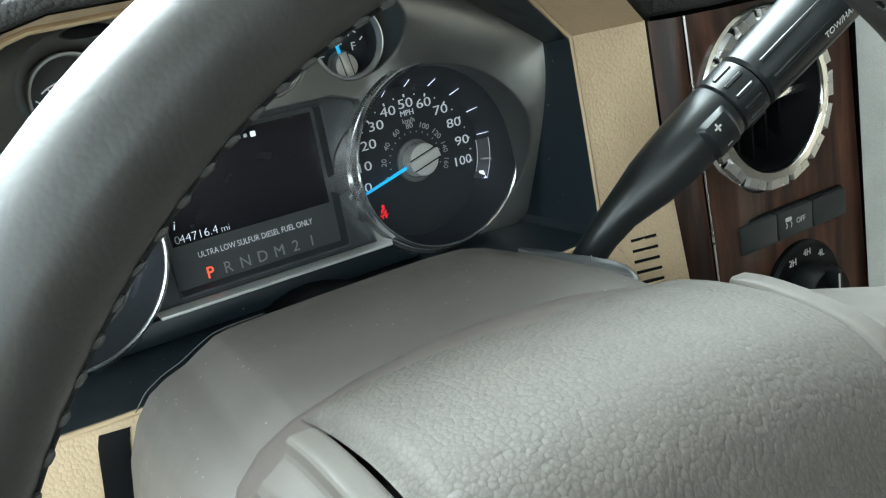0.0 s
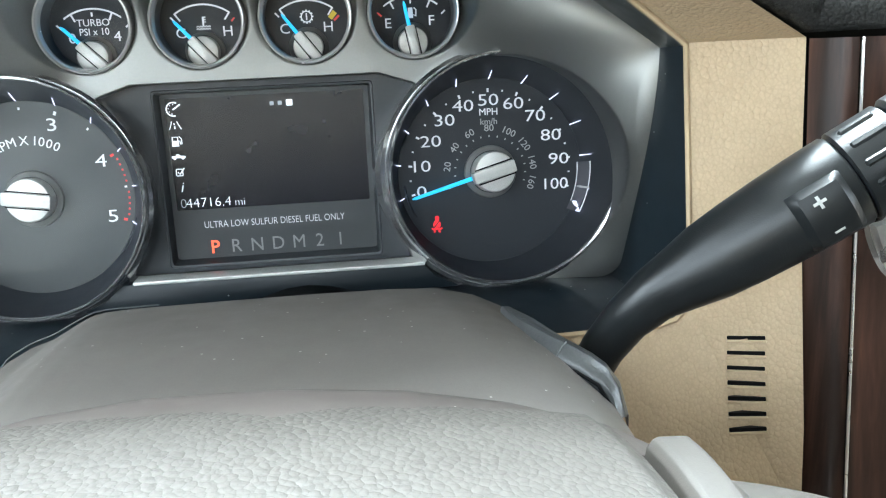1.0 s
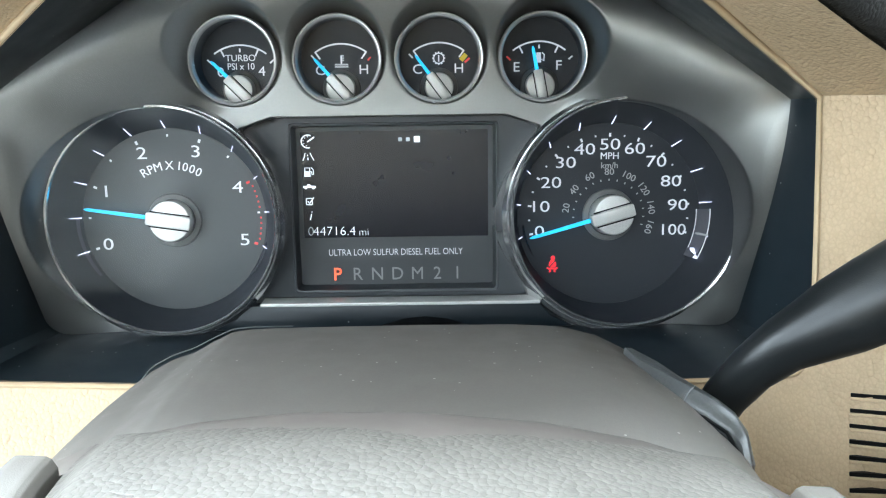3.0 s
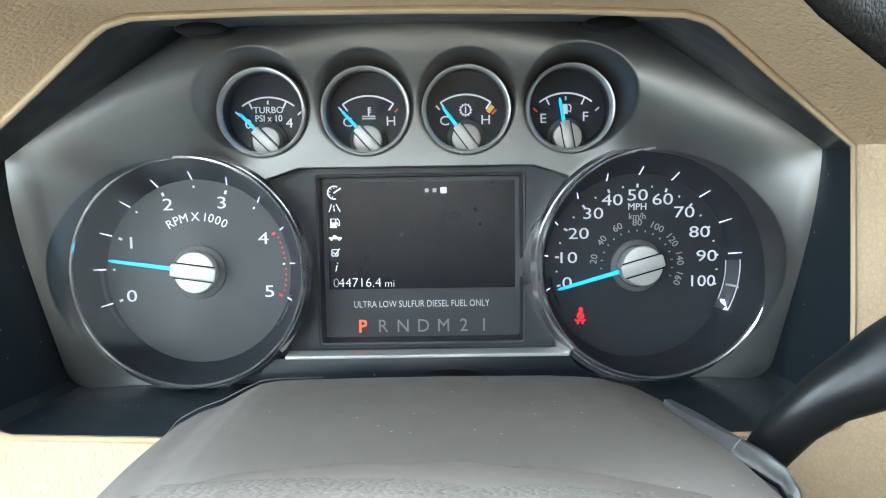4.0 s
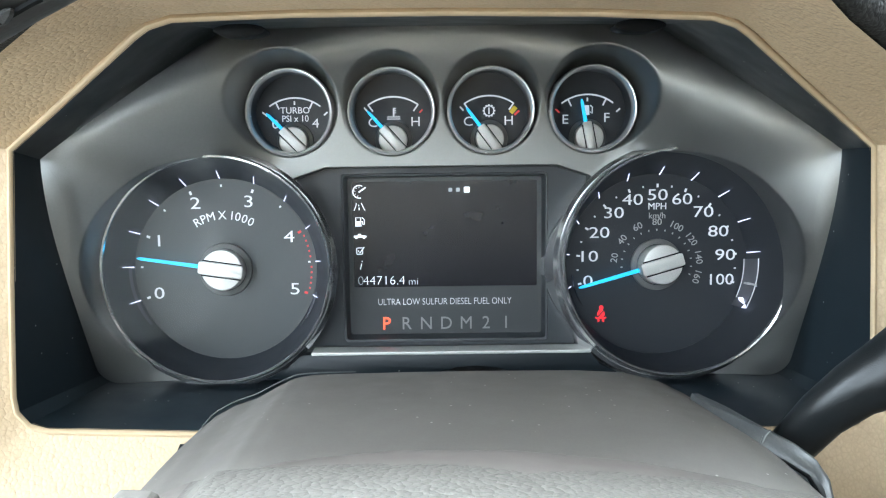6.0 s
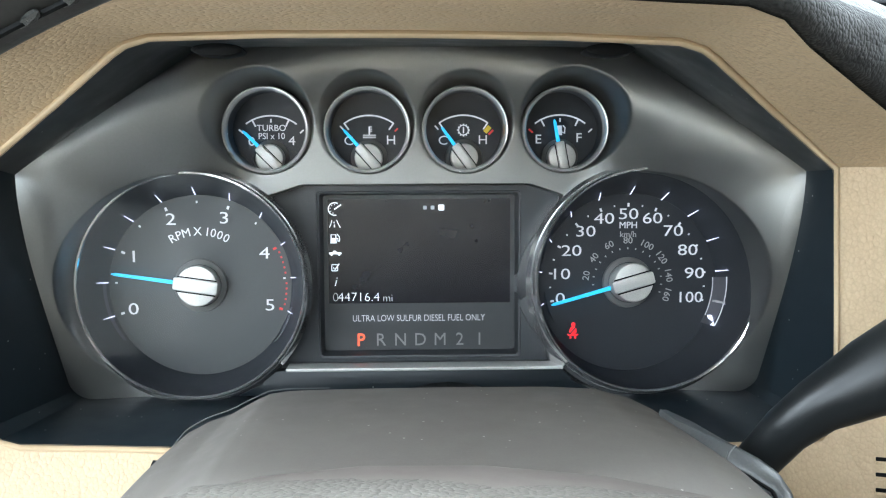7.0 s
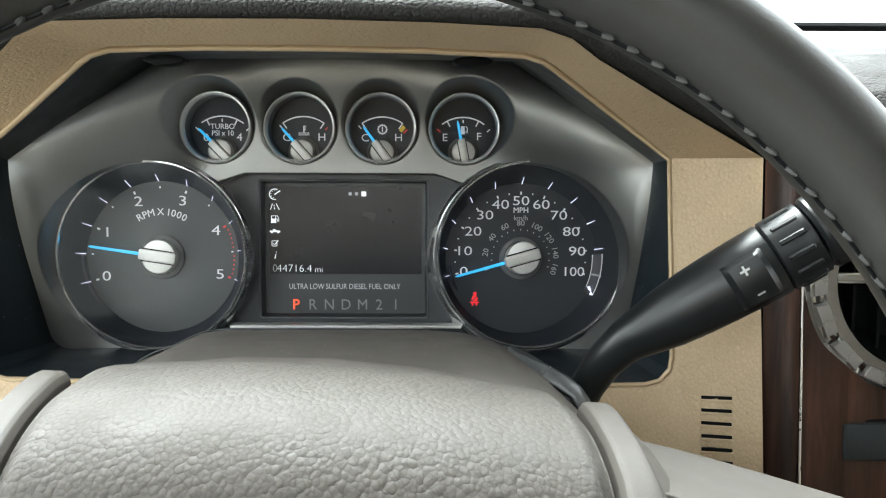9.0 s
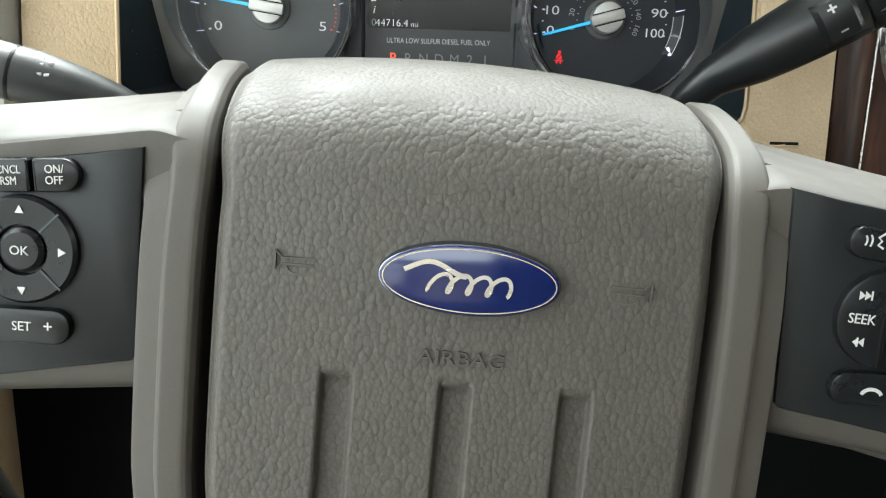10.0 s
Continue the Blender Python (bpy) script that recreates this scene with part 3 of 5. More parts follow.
def hub_cap(g, c, r, y0, y1, ang, tip, width):
    """Needle, skirt and capped hub with a raised bar along the needle."""
    cx, cz = c
    part("hub_skirt", lathe([(r * 1.32, y0 + 0.0002), (r * 1.28, y0 - 0.0010), (r * 1.05, y0 - 0.0020)], (cx, 0, cz), 48), SKIRT, g, "grey hub skirt")
    nb = prism([(r * 0.8, -width * 0.62), (tip - width, -width * 0.45), (tip, -width * 0.15), (tip, width * 0.15), (tip - width, width * 0.45), (r * 0.8, width * 0.62)], y0 - 0.0042, y0 - 0.0028, 0.0003)
    nm = bmesh.new()
    merge(nm, nb, pose(cx, 0, cz) @ pose(0, 0, 0, 0, -ang, 0))
    part("needle", nm, NEEDLE, g, "lit blue needle")
    part("hub_cap", lathe([(r, y0 - 0.0010), (r, y1 + 0.0012), (r * 0.95, y1 + 0.0003), (r * 0.80, y1), (0, y1 - 0.0002)], (cx, 0, cz), 48), CAP, g, "silver hub cap")
    bb = bmesh.new()
    b2 = prism(rrect(-r * 1.02, -r * 0.30, r * 1.12, r * 0.30, r * 0.08, 2), y1 - r * 0.14, y1 + r * 0.3, r * 0.05)
    merge(bb, b2, pose(cx, 0, cz) @ pose(0, 0, 0, 0, -ang, 0))
    part("hub_bar", bb, CAP, g, "raised silver bar")
    for s in (-1, 1):
        gb = bmesh.new()
        merge(gb, strip([(-r * 0.95, s * r * 0.36), (r * 0.95, s * r * 0.36)], r * 0.07, y1 - r * 0.03, 0.0004), pose(cx, 0, cz) @ pose(0, 0, 0, 0, -ang, 0))
        part("groove", gb, BLACK, g, "thin dark groove")


def tick(g, name, c, a, r0, r1, w, y, material):
    part(name, strip([polar(c, r0, a), polar(c, r1, a)], w, y), material, g)


def guide_bar(g, c, a, rf=0.0425):
    """A bright light-guide bar that climbs the cup wall."""
    bm = bmesh.new()
    across = Vector((-math.sin(radians(a)), 0, math.cos(radians(a)))) * 0.00024
    rows = []
    for r, y, w in ((rf + 0.0006, -0.0022, 1.15), (rf + 0.0017, -0.0048, 1.0), (rf + 0.0038, -0.0092, 0.45)):
        x, z = polar(c, r, a)
        p = Vector((x, y, z))
        t = across * w
        rows.append([bm.verts.new(p + t), bm.verts.new(p - t), bm.verts.new(p - t * 0.7 + Vector((0, -0.0007, 0))), bm.verts.new(p + t * 0.7 + Vector((0, -0.0007, 0)))])
    for p, q in zip(rows, rows[1:]):
        for k in range(4):
            j = (k + 1) % 4
            bm.faces.new((p[k], p[j], q[j], q[k]))
    bm.faces.new(rows[0][::-1])
    bm.faces.new(rows[-1])
    part("light_bar", bm, GUIDE, g)


def guide_arc(g, c, a0, a1, r0, r1, tall=0.0039, material=GUIDE):
    pts = [(a0 + (a1 - a0) * k / 14) for k in range(15)]
    bm = bmesh.new()
    rows = []
    for k, a in enumerate(pts):
        f = 1 - 0.55 * (k / 14) ** 4
        p0, p1 = polar(c, r0, a), polar(c, r0 + (r1 - r0) * f, a)
        rows.append([bm.verts.new((p0[0], -0.0016, p0[1])), bm.verts.new((p1[0], -0.0016 - tall, p1[1])), bm.verts.new((p1[0], -0.0009 - tall, p1[1])), bm.verts.new((p0[0], -0.0008, p0[1]))])
    for p, q in zip(rows, rows[1:]):
        for k in range(4):
            j = (k + 1) % 4
            bm.faces.new((p[k], p[j], q[j], q[k]))
    bm.faces.new(rows[0][::-1])
    bm.faces.new(rows[-1])
    part("light_guide", bm, material, g, "clear curved light guide")


def lean_gauge(g, kx, kz, ex=0.0, ez=0.0):
    """The cup's axis points a little up and aside: its front shifts against its dial, by ex and ez more at the ring."""
    for ob in (g, *g.children_recursive):
        for v in ob.data.vertices:
            d = -v.co.y - 0.0105
            v.co.x += kx * d + ex * max(0, d) / 0.0163
            v.co.z += kz * d + ez * max(0, d) / 0.0163


# speedometer
SC = HUBS[1]
speedo = main_gauge("speedometer", SC, FACE, "black speedometer dial, needle at zero", 0.0432)
for k in range(11):
    a = 193.7 - 20.74 * k
    x, z = polar(SC, 0.0330, a)
    x += {0: -0.0006, 2: 0.0018, 3: 0.0012, 10: -0.0014}.get(k, 0)
    part("numeral", letters(str(10 * k), x, z, -0.0003, 0.0052, 1.36 if k < 10 else 1.18, bold=-0.00003), MARK, speedo)
    tick(speedo, "tick", SC, a, 0.0368, 0.0385, 0.0009, -0.0003, MARK)
    guide_bar(speedo, SC, a, 0.0418)
    if k < 10:
        tick(speedo, "half_tick", SC, a - 10.37, 0.0372, 0.0381, 0.0007, -0.0003, MARK)
part("unit_mph", letters("MPH", SC[0], 0.7612, -0.0003, 0.0031, 1.0), MARK, speedo)
part("unit_kmh", letters("km/h", SC[0], 0.7568, -0.0003, 0.0028, 1.0), MARK_DIM, speedo)
for k in range(9):
    a = 197.0 - 26.75 * k
    x, z = polar(SC, 0.0203, a)
    part("small_numeral", letters(str(20 * k), x, z, -0.0003, 0.0031, 1.05, a - 90), MARK_DIM, speedo)
for k in range(17):
    a = 197.0 - 13.375 * k
    tick(speedo, "small_tick", SC, a, 0.0162, 0.0171, 0.0005, -0.0003, MARK_DIM)
guide_arc(speedo, SC, 3, -29, 0.0412, 0.0448, 0.0074, GUIDE_GLASS)
# bright streaks on the clear guide, put in as pale and glowing strips
for r, y in ((0.0413, -0.0019), (0.0449, -0.0092)):
    part("guide_edge", strip([polar(SC, r, 3 - 2.6 * k) for k in range(13 if r > 0.042 else 11)], 0.0004, y), MARK, speedo, "pale strip painted as the bright edge of the guide")
part("guide_tip", strip([polar(SC, 0.0413, -23), polar(SC, 0.0449, -28)], 0.0006, -0.0085, 0.004), GUIDE, speedo, "glowing strip added as the bright tip of the guide")
part("guide_cut", strip([polar(SC, 0.0408, -13), polar(SC, 0.0454, -13)], 0.0009, -0.0094, 0.004), MARK_DIM, speedo, "pale strip painted as the bright notch of the guide")
guide_arc(speedo, SC, 186, 208, 0.0404, 0.0420, 0.0040, GUIDE_DIM)
hub_cap(speedo, SC, 0.0094, -0.0004, -0.0105, 195.9, 0.0392, 0.0016)
bx, bz = 0.0765, 0.7100
belt = prism(ellipse(bx + 0.0002, bz + 0.0030, 0.0010, 0.0011, 14), -0.0003, 0.0002)
prism([(bx + x, bz + z) for x, z in ((-0.0008, 0.0019), (0.0010, 0.0019), (0.0017, 0.0008), (0.0018, -0.0008), (0.0012, -0.0016), (-0.0010, -0.0016), (-0.0017, -0.0008), (-0.0015, 0.0008))], -0.0003, 0.0002, bm=belt)
for pts in (((-0.0026, -0.0018), (-0.0012, -0.0026), (-0.0009, -0.0036), (-0.0016, -0.0038)), ((0.0026, -0.0018), (0.0012, -0.0026), (0.0009, -0.0036), (0.0016, -0.0038)), ((-0.0014, -0.0022), (0.0014, -0.0022))):
    strip([(bx + x, bz + z) for x, z in pts], 0.0007, -0.0003, bm=belt)
lamp = part("warning_lamp", belt, LAMP_RED, speedo, "lit red seat-belt warning lamp")
part("belt_line", strip([(bx + 0.0013, bz + 0.0016), (bx - 0.0014, bz - 0.0014)], 0.0005, -0.0006), FACE, lamp, "dark diagonal belt line")
lean_gauge(speedo, 0.07, 0.12, 0.0014, 0.0010)

# tachometer
TC = HUBS[0]
tach = main_gauge("tachometer", TC, FACE_GREY, "charcoal engine speed dial, needle near one half", 0.0432)
for k in range(6):
    a = 199.3 - 43.26 * k
    x, z = polar(TC, 0.0342, a)
    part("numeral", letters(str(k), x, z, -0.0003, 0.0055, 1.36, bold=-0.00002), MARK, tach)
for k in range(11):
    a = 199.3 - 21.63 * k
    tick(tach, "tick", TC, a, 0.0388 if k % 2 == 0 else 0.0394, 0.0405, 0.0011 if k % 2 == 0 else 0.0008, -0.0003, MARK_RED if k in (8, 10) else MARK)
    guide_bar(tach, TC, a)
for k in range(1, 12):
    if k % 6 != 0:
        tick(tach, "red_tick", TC, 26.3 - 3.605 * k, 0.0404, 0.0412, 0.0009, -0.0003, MARK_RED)
part("unit_rpm", arc_letters("RPM X 1000", TC[0], TC[1], -0.0003, 0.0258, 0.0040, 90, 66, 0.98), MARK, tach)
guide_arc(tach, TC, 178, 216, 0.0438, 0.0448, 0.0036, GUIDE_DIM)
guide_arc(tach, TC, -14, -38, 0.0438, 0.0452, 0.0044, GUIDE_DIM)
hub_cap(tach, TC, 0.0097, -0.0004, -0.0105, 171.7, 0.0415, 0.0016)

lean_gauge(tach, 0.05, 0.10, 0.0006, 0.0004)


# small gauges
def small_gauge(name, c, label, ang):
    cx, cz = c
    hub = (cx, 0.7928)
    g = part(name, lathe([(0, 0.0), (0.0180, 0.0), (0.0181, 0.0004)], (cx, 0, cz), 64), FACE, cluster, label)
    part("cup_wall", lathe([(0.0180, 0.0003), (0.0181, -0.0040), (0.0180, -0.0150)], (cx, 0, cz), 64), CUP, g, "black cup wall")
    part("chrome_ring", lathe([(0.0178, -0.0120), (0.0179, -0.0146), (0.0182, -0.0162), (0.0187, -0.0171), (0.0192, -0.0173), (0.0196, -0.0168), (0.0198, -0.0150), (0.0203, -0.0120), (0.0205, 0.003)], (cx, 0, cz), 96), RING_SATIN, g, "bright chrome ring")
    hub_cap(g, hub, 0.0066, -0.0004, -0.0075, ang, 0.0180, 0.0014)
    return g, hub


def around(hub, dx, dy):
    """An offset given in tenths of a millimetre from the hub."""
    return hub[0] + dx * 1e-4, hub[1] + dy * 1e-4


def scale_arc(g, hub, a0, a1, r=0.0200, hooks=()):
    part("scale", strip(ellipse(hub[0], hub[1], r, r, 24, a0, a1), 0.0007, -0.0003), MARK, g)
    for a, r0, r1, mt in hooks:
        tick(g, "tick", hub, a, r0, r1, 0.0007, -0.0003, mt)


g, hb = small_gauge("boost_gauge", SMALL[0], "black turbo pressure gauge, needle at zero", 134.5)
scale_arc(g, hb, 53, 126, hooks=((116, 0.0165, 0.0200, MARK), (90, 0.0168, 0.0185, MARK), (65, 0.0165, 0.0200, MARK), (41, 0.0180, 0.0203, MARK), (138, 0.0175, 0.0203, MARK)))
part("title", letters("TURBO", *around(hb, 2, 141), -0.0003, 0.0029, 1.0), MARK, g)
part("subtitle", letters("PSI x 10", *around(hb, 2, 103), -0.0003, 0.0029, 0.92), MARK, g)
part("numeral", letters("0", *around(hb, -92, 78), -0.0003, 0.0042, 1.1), MARK, g)
part("numeral", letters("4", *around(hb, 97, 80), -0.0003, 0.0042, 1.1), MARK, g)

g, hb = small_gauge("coolant_gauge", SMALL[1], "black coolant temperature gauge, needle at cold", 131.5)
scale_arc(g, hb, 54.5, 125.5, hooks=((54.5, 0.0163, 0.0202, MARK), (125.5, 0.0163, 0.0202, MARK), (45.5, 0.0175, 0.0195, MARK_RED), (132, 0.0178, 0.0203, MARK)))
part("letter_c", letters("C", *around(hb, -96, 80), -0.0003, 0.0042, 1.1), MARK, g)
part("letter_h", letters("H", *around(hb, 104, 82), -0.0003, 0.0042, 1.1), MARK, g)
ib = strip([around(hb, 2, 108), around(hb, 2, 148)], 0.0007, -0.0003)
for dz in (126, 136, 146):
    strip([around(hb, 2, dz), around(hb, 14, dz)], 0.0004, -0.0003, bm=ib)
for dz in (97, 107):
    strip([around(hb, -28 + 6 * k, dz + (3 if k % 2 else -3)) for k in range(11)], 0.0004, -0.0003, bm=ib)
part("thermometer_icon", ib, MARK, g)

g, hb = small_gauge("gearbox_gauge", SMALL[2], "black transmission temperature gauge, needle at cold", 126.5)
scale_arc(g, hb, 55, 125, hooks=((55, 0.0163, 0.0202, MARK), (125, 0.0163, 0.0202, MARK), (132, 0.0178, 0.0203, MARK)))
part("yellow_zone", strip([polar(hb, 0.0175, 53), polar(hb, 0.0175, 46)], 0.0036, -0.0003), MARK_YELLOW, g, "yellow warning zone")
part("red_zone", strip([polar(hb, 0.0177, 44), polar(hb, 0.0177, 41)], 0.0030, -0.0003), MARK_RED, g, "red warning zone")
part("letter_c", letters("C", *around(hb, -98, 80), -0.0003, 0.0042, 1.1), MARK, g)
part("letter_h", letters("H", *around(hb, 92, 82), -0.0003, 0.0042, 1.1), MARK, g)
ib = strip(ellipse(*around(hb, 0, 130), 0.0023, 0.0023, 24), 0.0005, -0.0003, closed=True)
for k in range(12):
    strip([polar(around(hb, 0, 130), 0.0024, 30 * k), polar(around(hb, 0, 130), 0.0030, 30 * k)], 0.0006, -0.0003, bm=ib)
strip([around(hb, 0, 115), around(hb, 0, 145)], 0.0006, -0.0003, bm=ib)
part("gear_icon", ib, MARK, g)

g, hb = small_gauge("fuel_gauge", SMALL[3], "black fuel gauge, needle just below half", 100.5)
scale_arc(g, hb, 53, 127, hooks=((117, 0.0165, 0.0200, MARK), (90, 0.0168, 0.0185, MARK), (64, 0.0165, 0.0200, MARK), (41, 0.0180, 0.0203, MARK), (138, 0.0175, 0.0200, MARK_RED)))
part("letter_e", letters("E", *around(hb, -104, 84), -0.0003, 0.0042, 1.1), MARK, g)
part("letter_f", letters("F", *around(hb, 90, 90), -0.0003, 0.0042, 1.1), MARK, g)
ib = prism([around(hb, *p) for p in ((-14, 105), (10, 105), (8, 150), (-12, 150))], -0.0003, 0.0002)
strip([around(hb, *p) for p in ((12, 120), (22, 112), (24, 140), (14, 150))], 0.0005, -0.0003, bm=ib)
part("pump_icon", ib, MARK, g)

cluster.matrix_basis = TILT @ cluster.matrix_basis

# ---- beige surround of the cluster ----
surround = thing("instrument_surround", (0, -0.08, 0.60), "beige grained plastic surround framing the instrument cluster, with slots", "dashboard trim")
OPEN_OUT = [(0.0, -0.100, 0.595), (0.10, -0.100, 0.595), (0.170, -0.104, 0.595), (0.195, -0.104, 0.595), (0.2075, -0.103, 0.600), (0.2075, -0.101, 0.640), (0.2075, -0.088, 0.735),
            (0.2080, -0.0845, 0.7900), (0.1560, -0.1250, 0.8085), (0.1140, -0.1590, 0.8240), (0.1020, -0.1690, 0.8300), (0.0900, -0.1735, 0.8328), (0.05, -0.1755, 0.8340), (0.0, -0.176, 0.8345)]
outl = both(OPEN_OUT)
for p in outl:
    p.x -= 0.0055 if p.x < -0.19 else 0  # the panel is wider beside the door
lip = []
for k, p in enumerate(inn):
    t = (inn[(k + 1) % len(inn)] - inn[k - 1]).normalized()
    nrm = Vector((t.z, 0, -t.x)).normalized()
    lip.append(nrm)


def lip_loop(out, dy):
    return [p + n * out + Vector((0, dy, 0)) for p, n in zip(inn, lip)]


frame_loops = [lip_loop(-0.0001, 0.0014), lip_loop(0.0, 0.001), lip_loop(0.0004, -0.0004), lip_loop(0.0011, -0.0008), lip_loop(0.0018, -0.0005), lip_loop(0.0024, 0.0002)]
flat_loops = [lip_loop(0.0024, 0.0002)] + [[a.lerp(b, t) for a, b in zip(lip_loop(0.0024, 0.0002), outl)] for t in (0.25, 0.5, 0.75, 1.0)]
flat_loops += [[p + Vector((0, 0.02, 0)) for p in outl]]
part("lip", loft(frame_loops), BEIGE_SMOOTH, surround, "smooth beige rounded lip", angle=50, normals=False)
sb = loft(flat_loops)
sb.normal_update()
skin = BVHTree.FromBMesh(sb)
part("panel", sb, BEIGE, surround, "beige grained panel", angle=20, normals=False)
for k in range(7):
    z = 0.6745 - 0.00618 * k
    def skin_y(x):
        return skin.ray_cast(Vector((x, -0.3, z)), Vector((0, 1, 0)))[0].y
    ya, yb = skin_y(0.1808), skin_y(0.1962)
    tilt = pose(0.1885, (ya + yb) / 2, z, 0, -5, math.degrees(math.atan2(yb - ya, 0.0154)))
    # no hole is cut: black on the surface stands for the shaded slot
    sl = merge(bmesh.new(), prism(rrect(-0.0066, -0.0008, 0.0078, 0.0008, 0.0003, 2), -0.0003, 0.004), tilt)
    part("slot", sl, BLACK, surround, "black strip painted as a shaded ventilation slot")
    sl = merge(bmesh.new(), prism(rrect(-0.0068, -0.0022, 0.0084, -0.0009, 0.0005, 2), -0.0011, 0.003, 0.0005), tilt)
    part("slot_lip", sl, BEIGE_SMOOTH, surround, "beige slot lip")

# ---- dash pad over the surround ----
pad_thing = thing("dash_pad", (0.3, 0.1, 0.79), "dark grained padded dashboard top", "dashboard")
PADLINE = [(-0.46, -0.060, 0.785), (-0.30, -0.075, 0.787), (-0.2185, -0.0845, 0.790), (-0.1560, -0.1250, 0.8085), (-0.1140, -0.1590, 0.8240), (-0.1020, -0.1690, 0.8300), (-0.0900, -0.1735, 0.8328), (-0.05, -0.1755, 0.8340), (0.0, -0.176, 0.8345),
           (0.05, -0.1755, 0.8340), (0.0900, -0.1735, 0.8328), (0.1020, -0.1690, 0.8300), (0.1140, -0.1590, 0.8240), (0.1560, -0.1250, 0.8085), (0.2080, -0.0865, 0.7900), (0.235, -0.105, 0.7905), (0.30, -0.112, 0.792), (0.50, -0.115, 0.795), (1.30, -0.10, 0.795)]
loops = []
for d, dy in ((0.0006, 0.020), (0.0006, 0.0), (0.0015, -0.0030), (0.004, -0.0040), (0.0075, -0.002), (0.0105, 0.005), (0.014, 0.022), (0.019, 0.06), (0.026, 0.14), (0.034, 0.24)):
    lp = []
    for k, (x, y, z) in enumerate(PADLINE):
        a, b = PADLINE[max(k - 1, 0)], PADLINE[min(k + 1, len(PADLINE) - 1)]
        t = Vector((b[0] - a[0], b[2] - a[2])).normalized()
        d2 = d * (1 + 1.8 * smooth(0.09, 0.15, abs(x)) * (1 - 0.6 * smooth(0.14, 0.24, dy)))
        lp.append(Vector((x - t.y * d2, y + dy, z + t.x * d2)))
    loops.append(lp)
loops.append([Vector((p.x, 0.36, 0.902)) for p in loops[-1]])
loops.append([Vector((p.x, 0.55, 0.890)) for p in loops[-1]])
part("nose_roll", loft(loops[:6], closed=False), PAD_TOP, pad_thing, "rounded dark front roll of the pad", angle=60, normals=False)
part("top_pad", loft(loops[5:], closed=False), PAD_TOP, pad_thing, "dark grained pad top", angle=60, normals=False)

# ---- wood trim, vent, switches ----
trim = thing("wood_trim_panel", (0.28, -0.10, 0.55), "dark walnut wood-grain dashboard panel", "dashboard trim")
part("edge_strip", grid(lambda u, v: (0.2084 + 0.0124 * u, -0.086 - 0.0120 * u - 0.004 * math.sin(math.pi * u) - 0.014 * (1 - v), 0.56 + 0.2295 * v), 8, 4), WOOD, trim, "narrow walnut edge strip", normals=False)
part("bright_line", sweep([(0.2212, -0.0995 - 0.014 * (1 - v), 0.56 + 0.2295 * v) for v in (0, 0.5, 1)], [0.0006] * 3, 8), SATIN_CHROME, trim, "thin bright line")


def wood_y(x, z):
    return -0.099 - 0.004 * smooth(0.2215, 0.245, x) - 0.014 * (0.7895 - z) / 0.2295 * (1 - smooth(0.22, 0.27, x))


wb = grid(lambda u, v: (0.2218 + 0.128 * u + 0.014 * (1 - v) * u, wood_y(0.2218 + 0.128 * u, 0.56 + 0.2295 * v), 0.56 + 0.2295 * v), 64, 90)
bmesh.ops.delete(wb, geom=[f for f in wb.faces if math.hypot(f.calc_center_median().x - 0.2745, f.calc_center_median().z - 0.7348) < 0.0455], context="FACES")
part("panel", wb, WOOD, trim, "dark walnut panel", normals=False)

vent = thing("air_vent", (0.2690, -0.108, 0.683), "round dashboard air vent with notched chrome ring", "air vent")
vc = (0.2745, 0.007, 0.7348)
part("bowl", lathe([(0.0400, -0.116), (0.0392, -0.105), (0.030, -0.088), (0, -0.080)], vc, 64), BLACK, vent, "black vent bowl")
part("ring", lathe([(0.0400, -0.1085), (0.0402, -0.1160), (0.0412, -0.1180), (0.0462, -0.1175), (0.0476, -0.1140), (0.0480, -0.1105)], vc, 96), CHROME, vent, "polished chrome inner ring")
part("outer_ring", lathe([(0.0478, -0.1095), (0.0490, -0.1130), (0.0515, -0.1135), (0.0530, -0.1120), (0.0534, -0.1040)], vc, 96), CHROME, vent, "chrome outer ring")
tooth = None
for k in range(16):
    if tooth is None:
        tb = bmesh.new()
        rows = []
        for a in (-9.3, -8.3, 8.3, 9.3):
            top = -0.1178 if abs(a) < 9 else -0.1150
            rows.append([tb.verts.new((r * math.cos(radians(a)), y, r * math.sin(radians(a)))) for r, y in ((0.0455, -0.112), (0.0458, top), (0.0512, top + 0.0006), (0.0518, -0.112))])
        for p, q in zip(rows, rows[1:]):
            for i in range(3):
                tb.faces.new((p[i], p[i + 1], q[i + 1], q[i]))
        ob = part("notch_block", tb, SATIN_CHROME, vent, m=pose(*vc) @ pose(0, 0, 0, 0, 0, 0))
        tooth = ob.data
    else:
        place("notch_block", tooth, SATIN_CHROME, vent, m=pose(*vc) @ pose(0, 0, 0, 0, 22.5 * k, 0))
part("crossbar", box(vc[0] - 0.0385, -0.1015, vc[2] - 0.0028, vc[0] + 0.0385, -0.0970, vc[2] + 0.0028, 0.0014), CHROME, vent, "silver cross bar")
for dx in (-0.024, -0.012, 0.0, 0.012, 0.024):
    hgt = math.sqrt(0.037 ** 2 - dx ** 2)
    part("vane", box(vc[0] + dx - 0.0008, -0.0930, vc[2] - hgt, vc[0] + dx + 0.0008, -0.0840, vc[2] + hgt), BLACK, vent, "black upright vane")

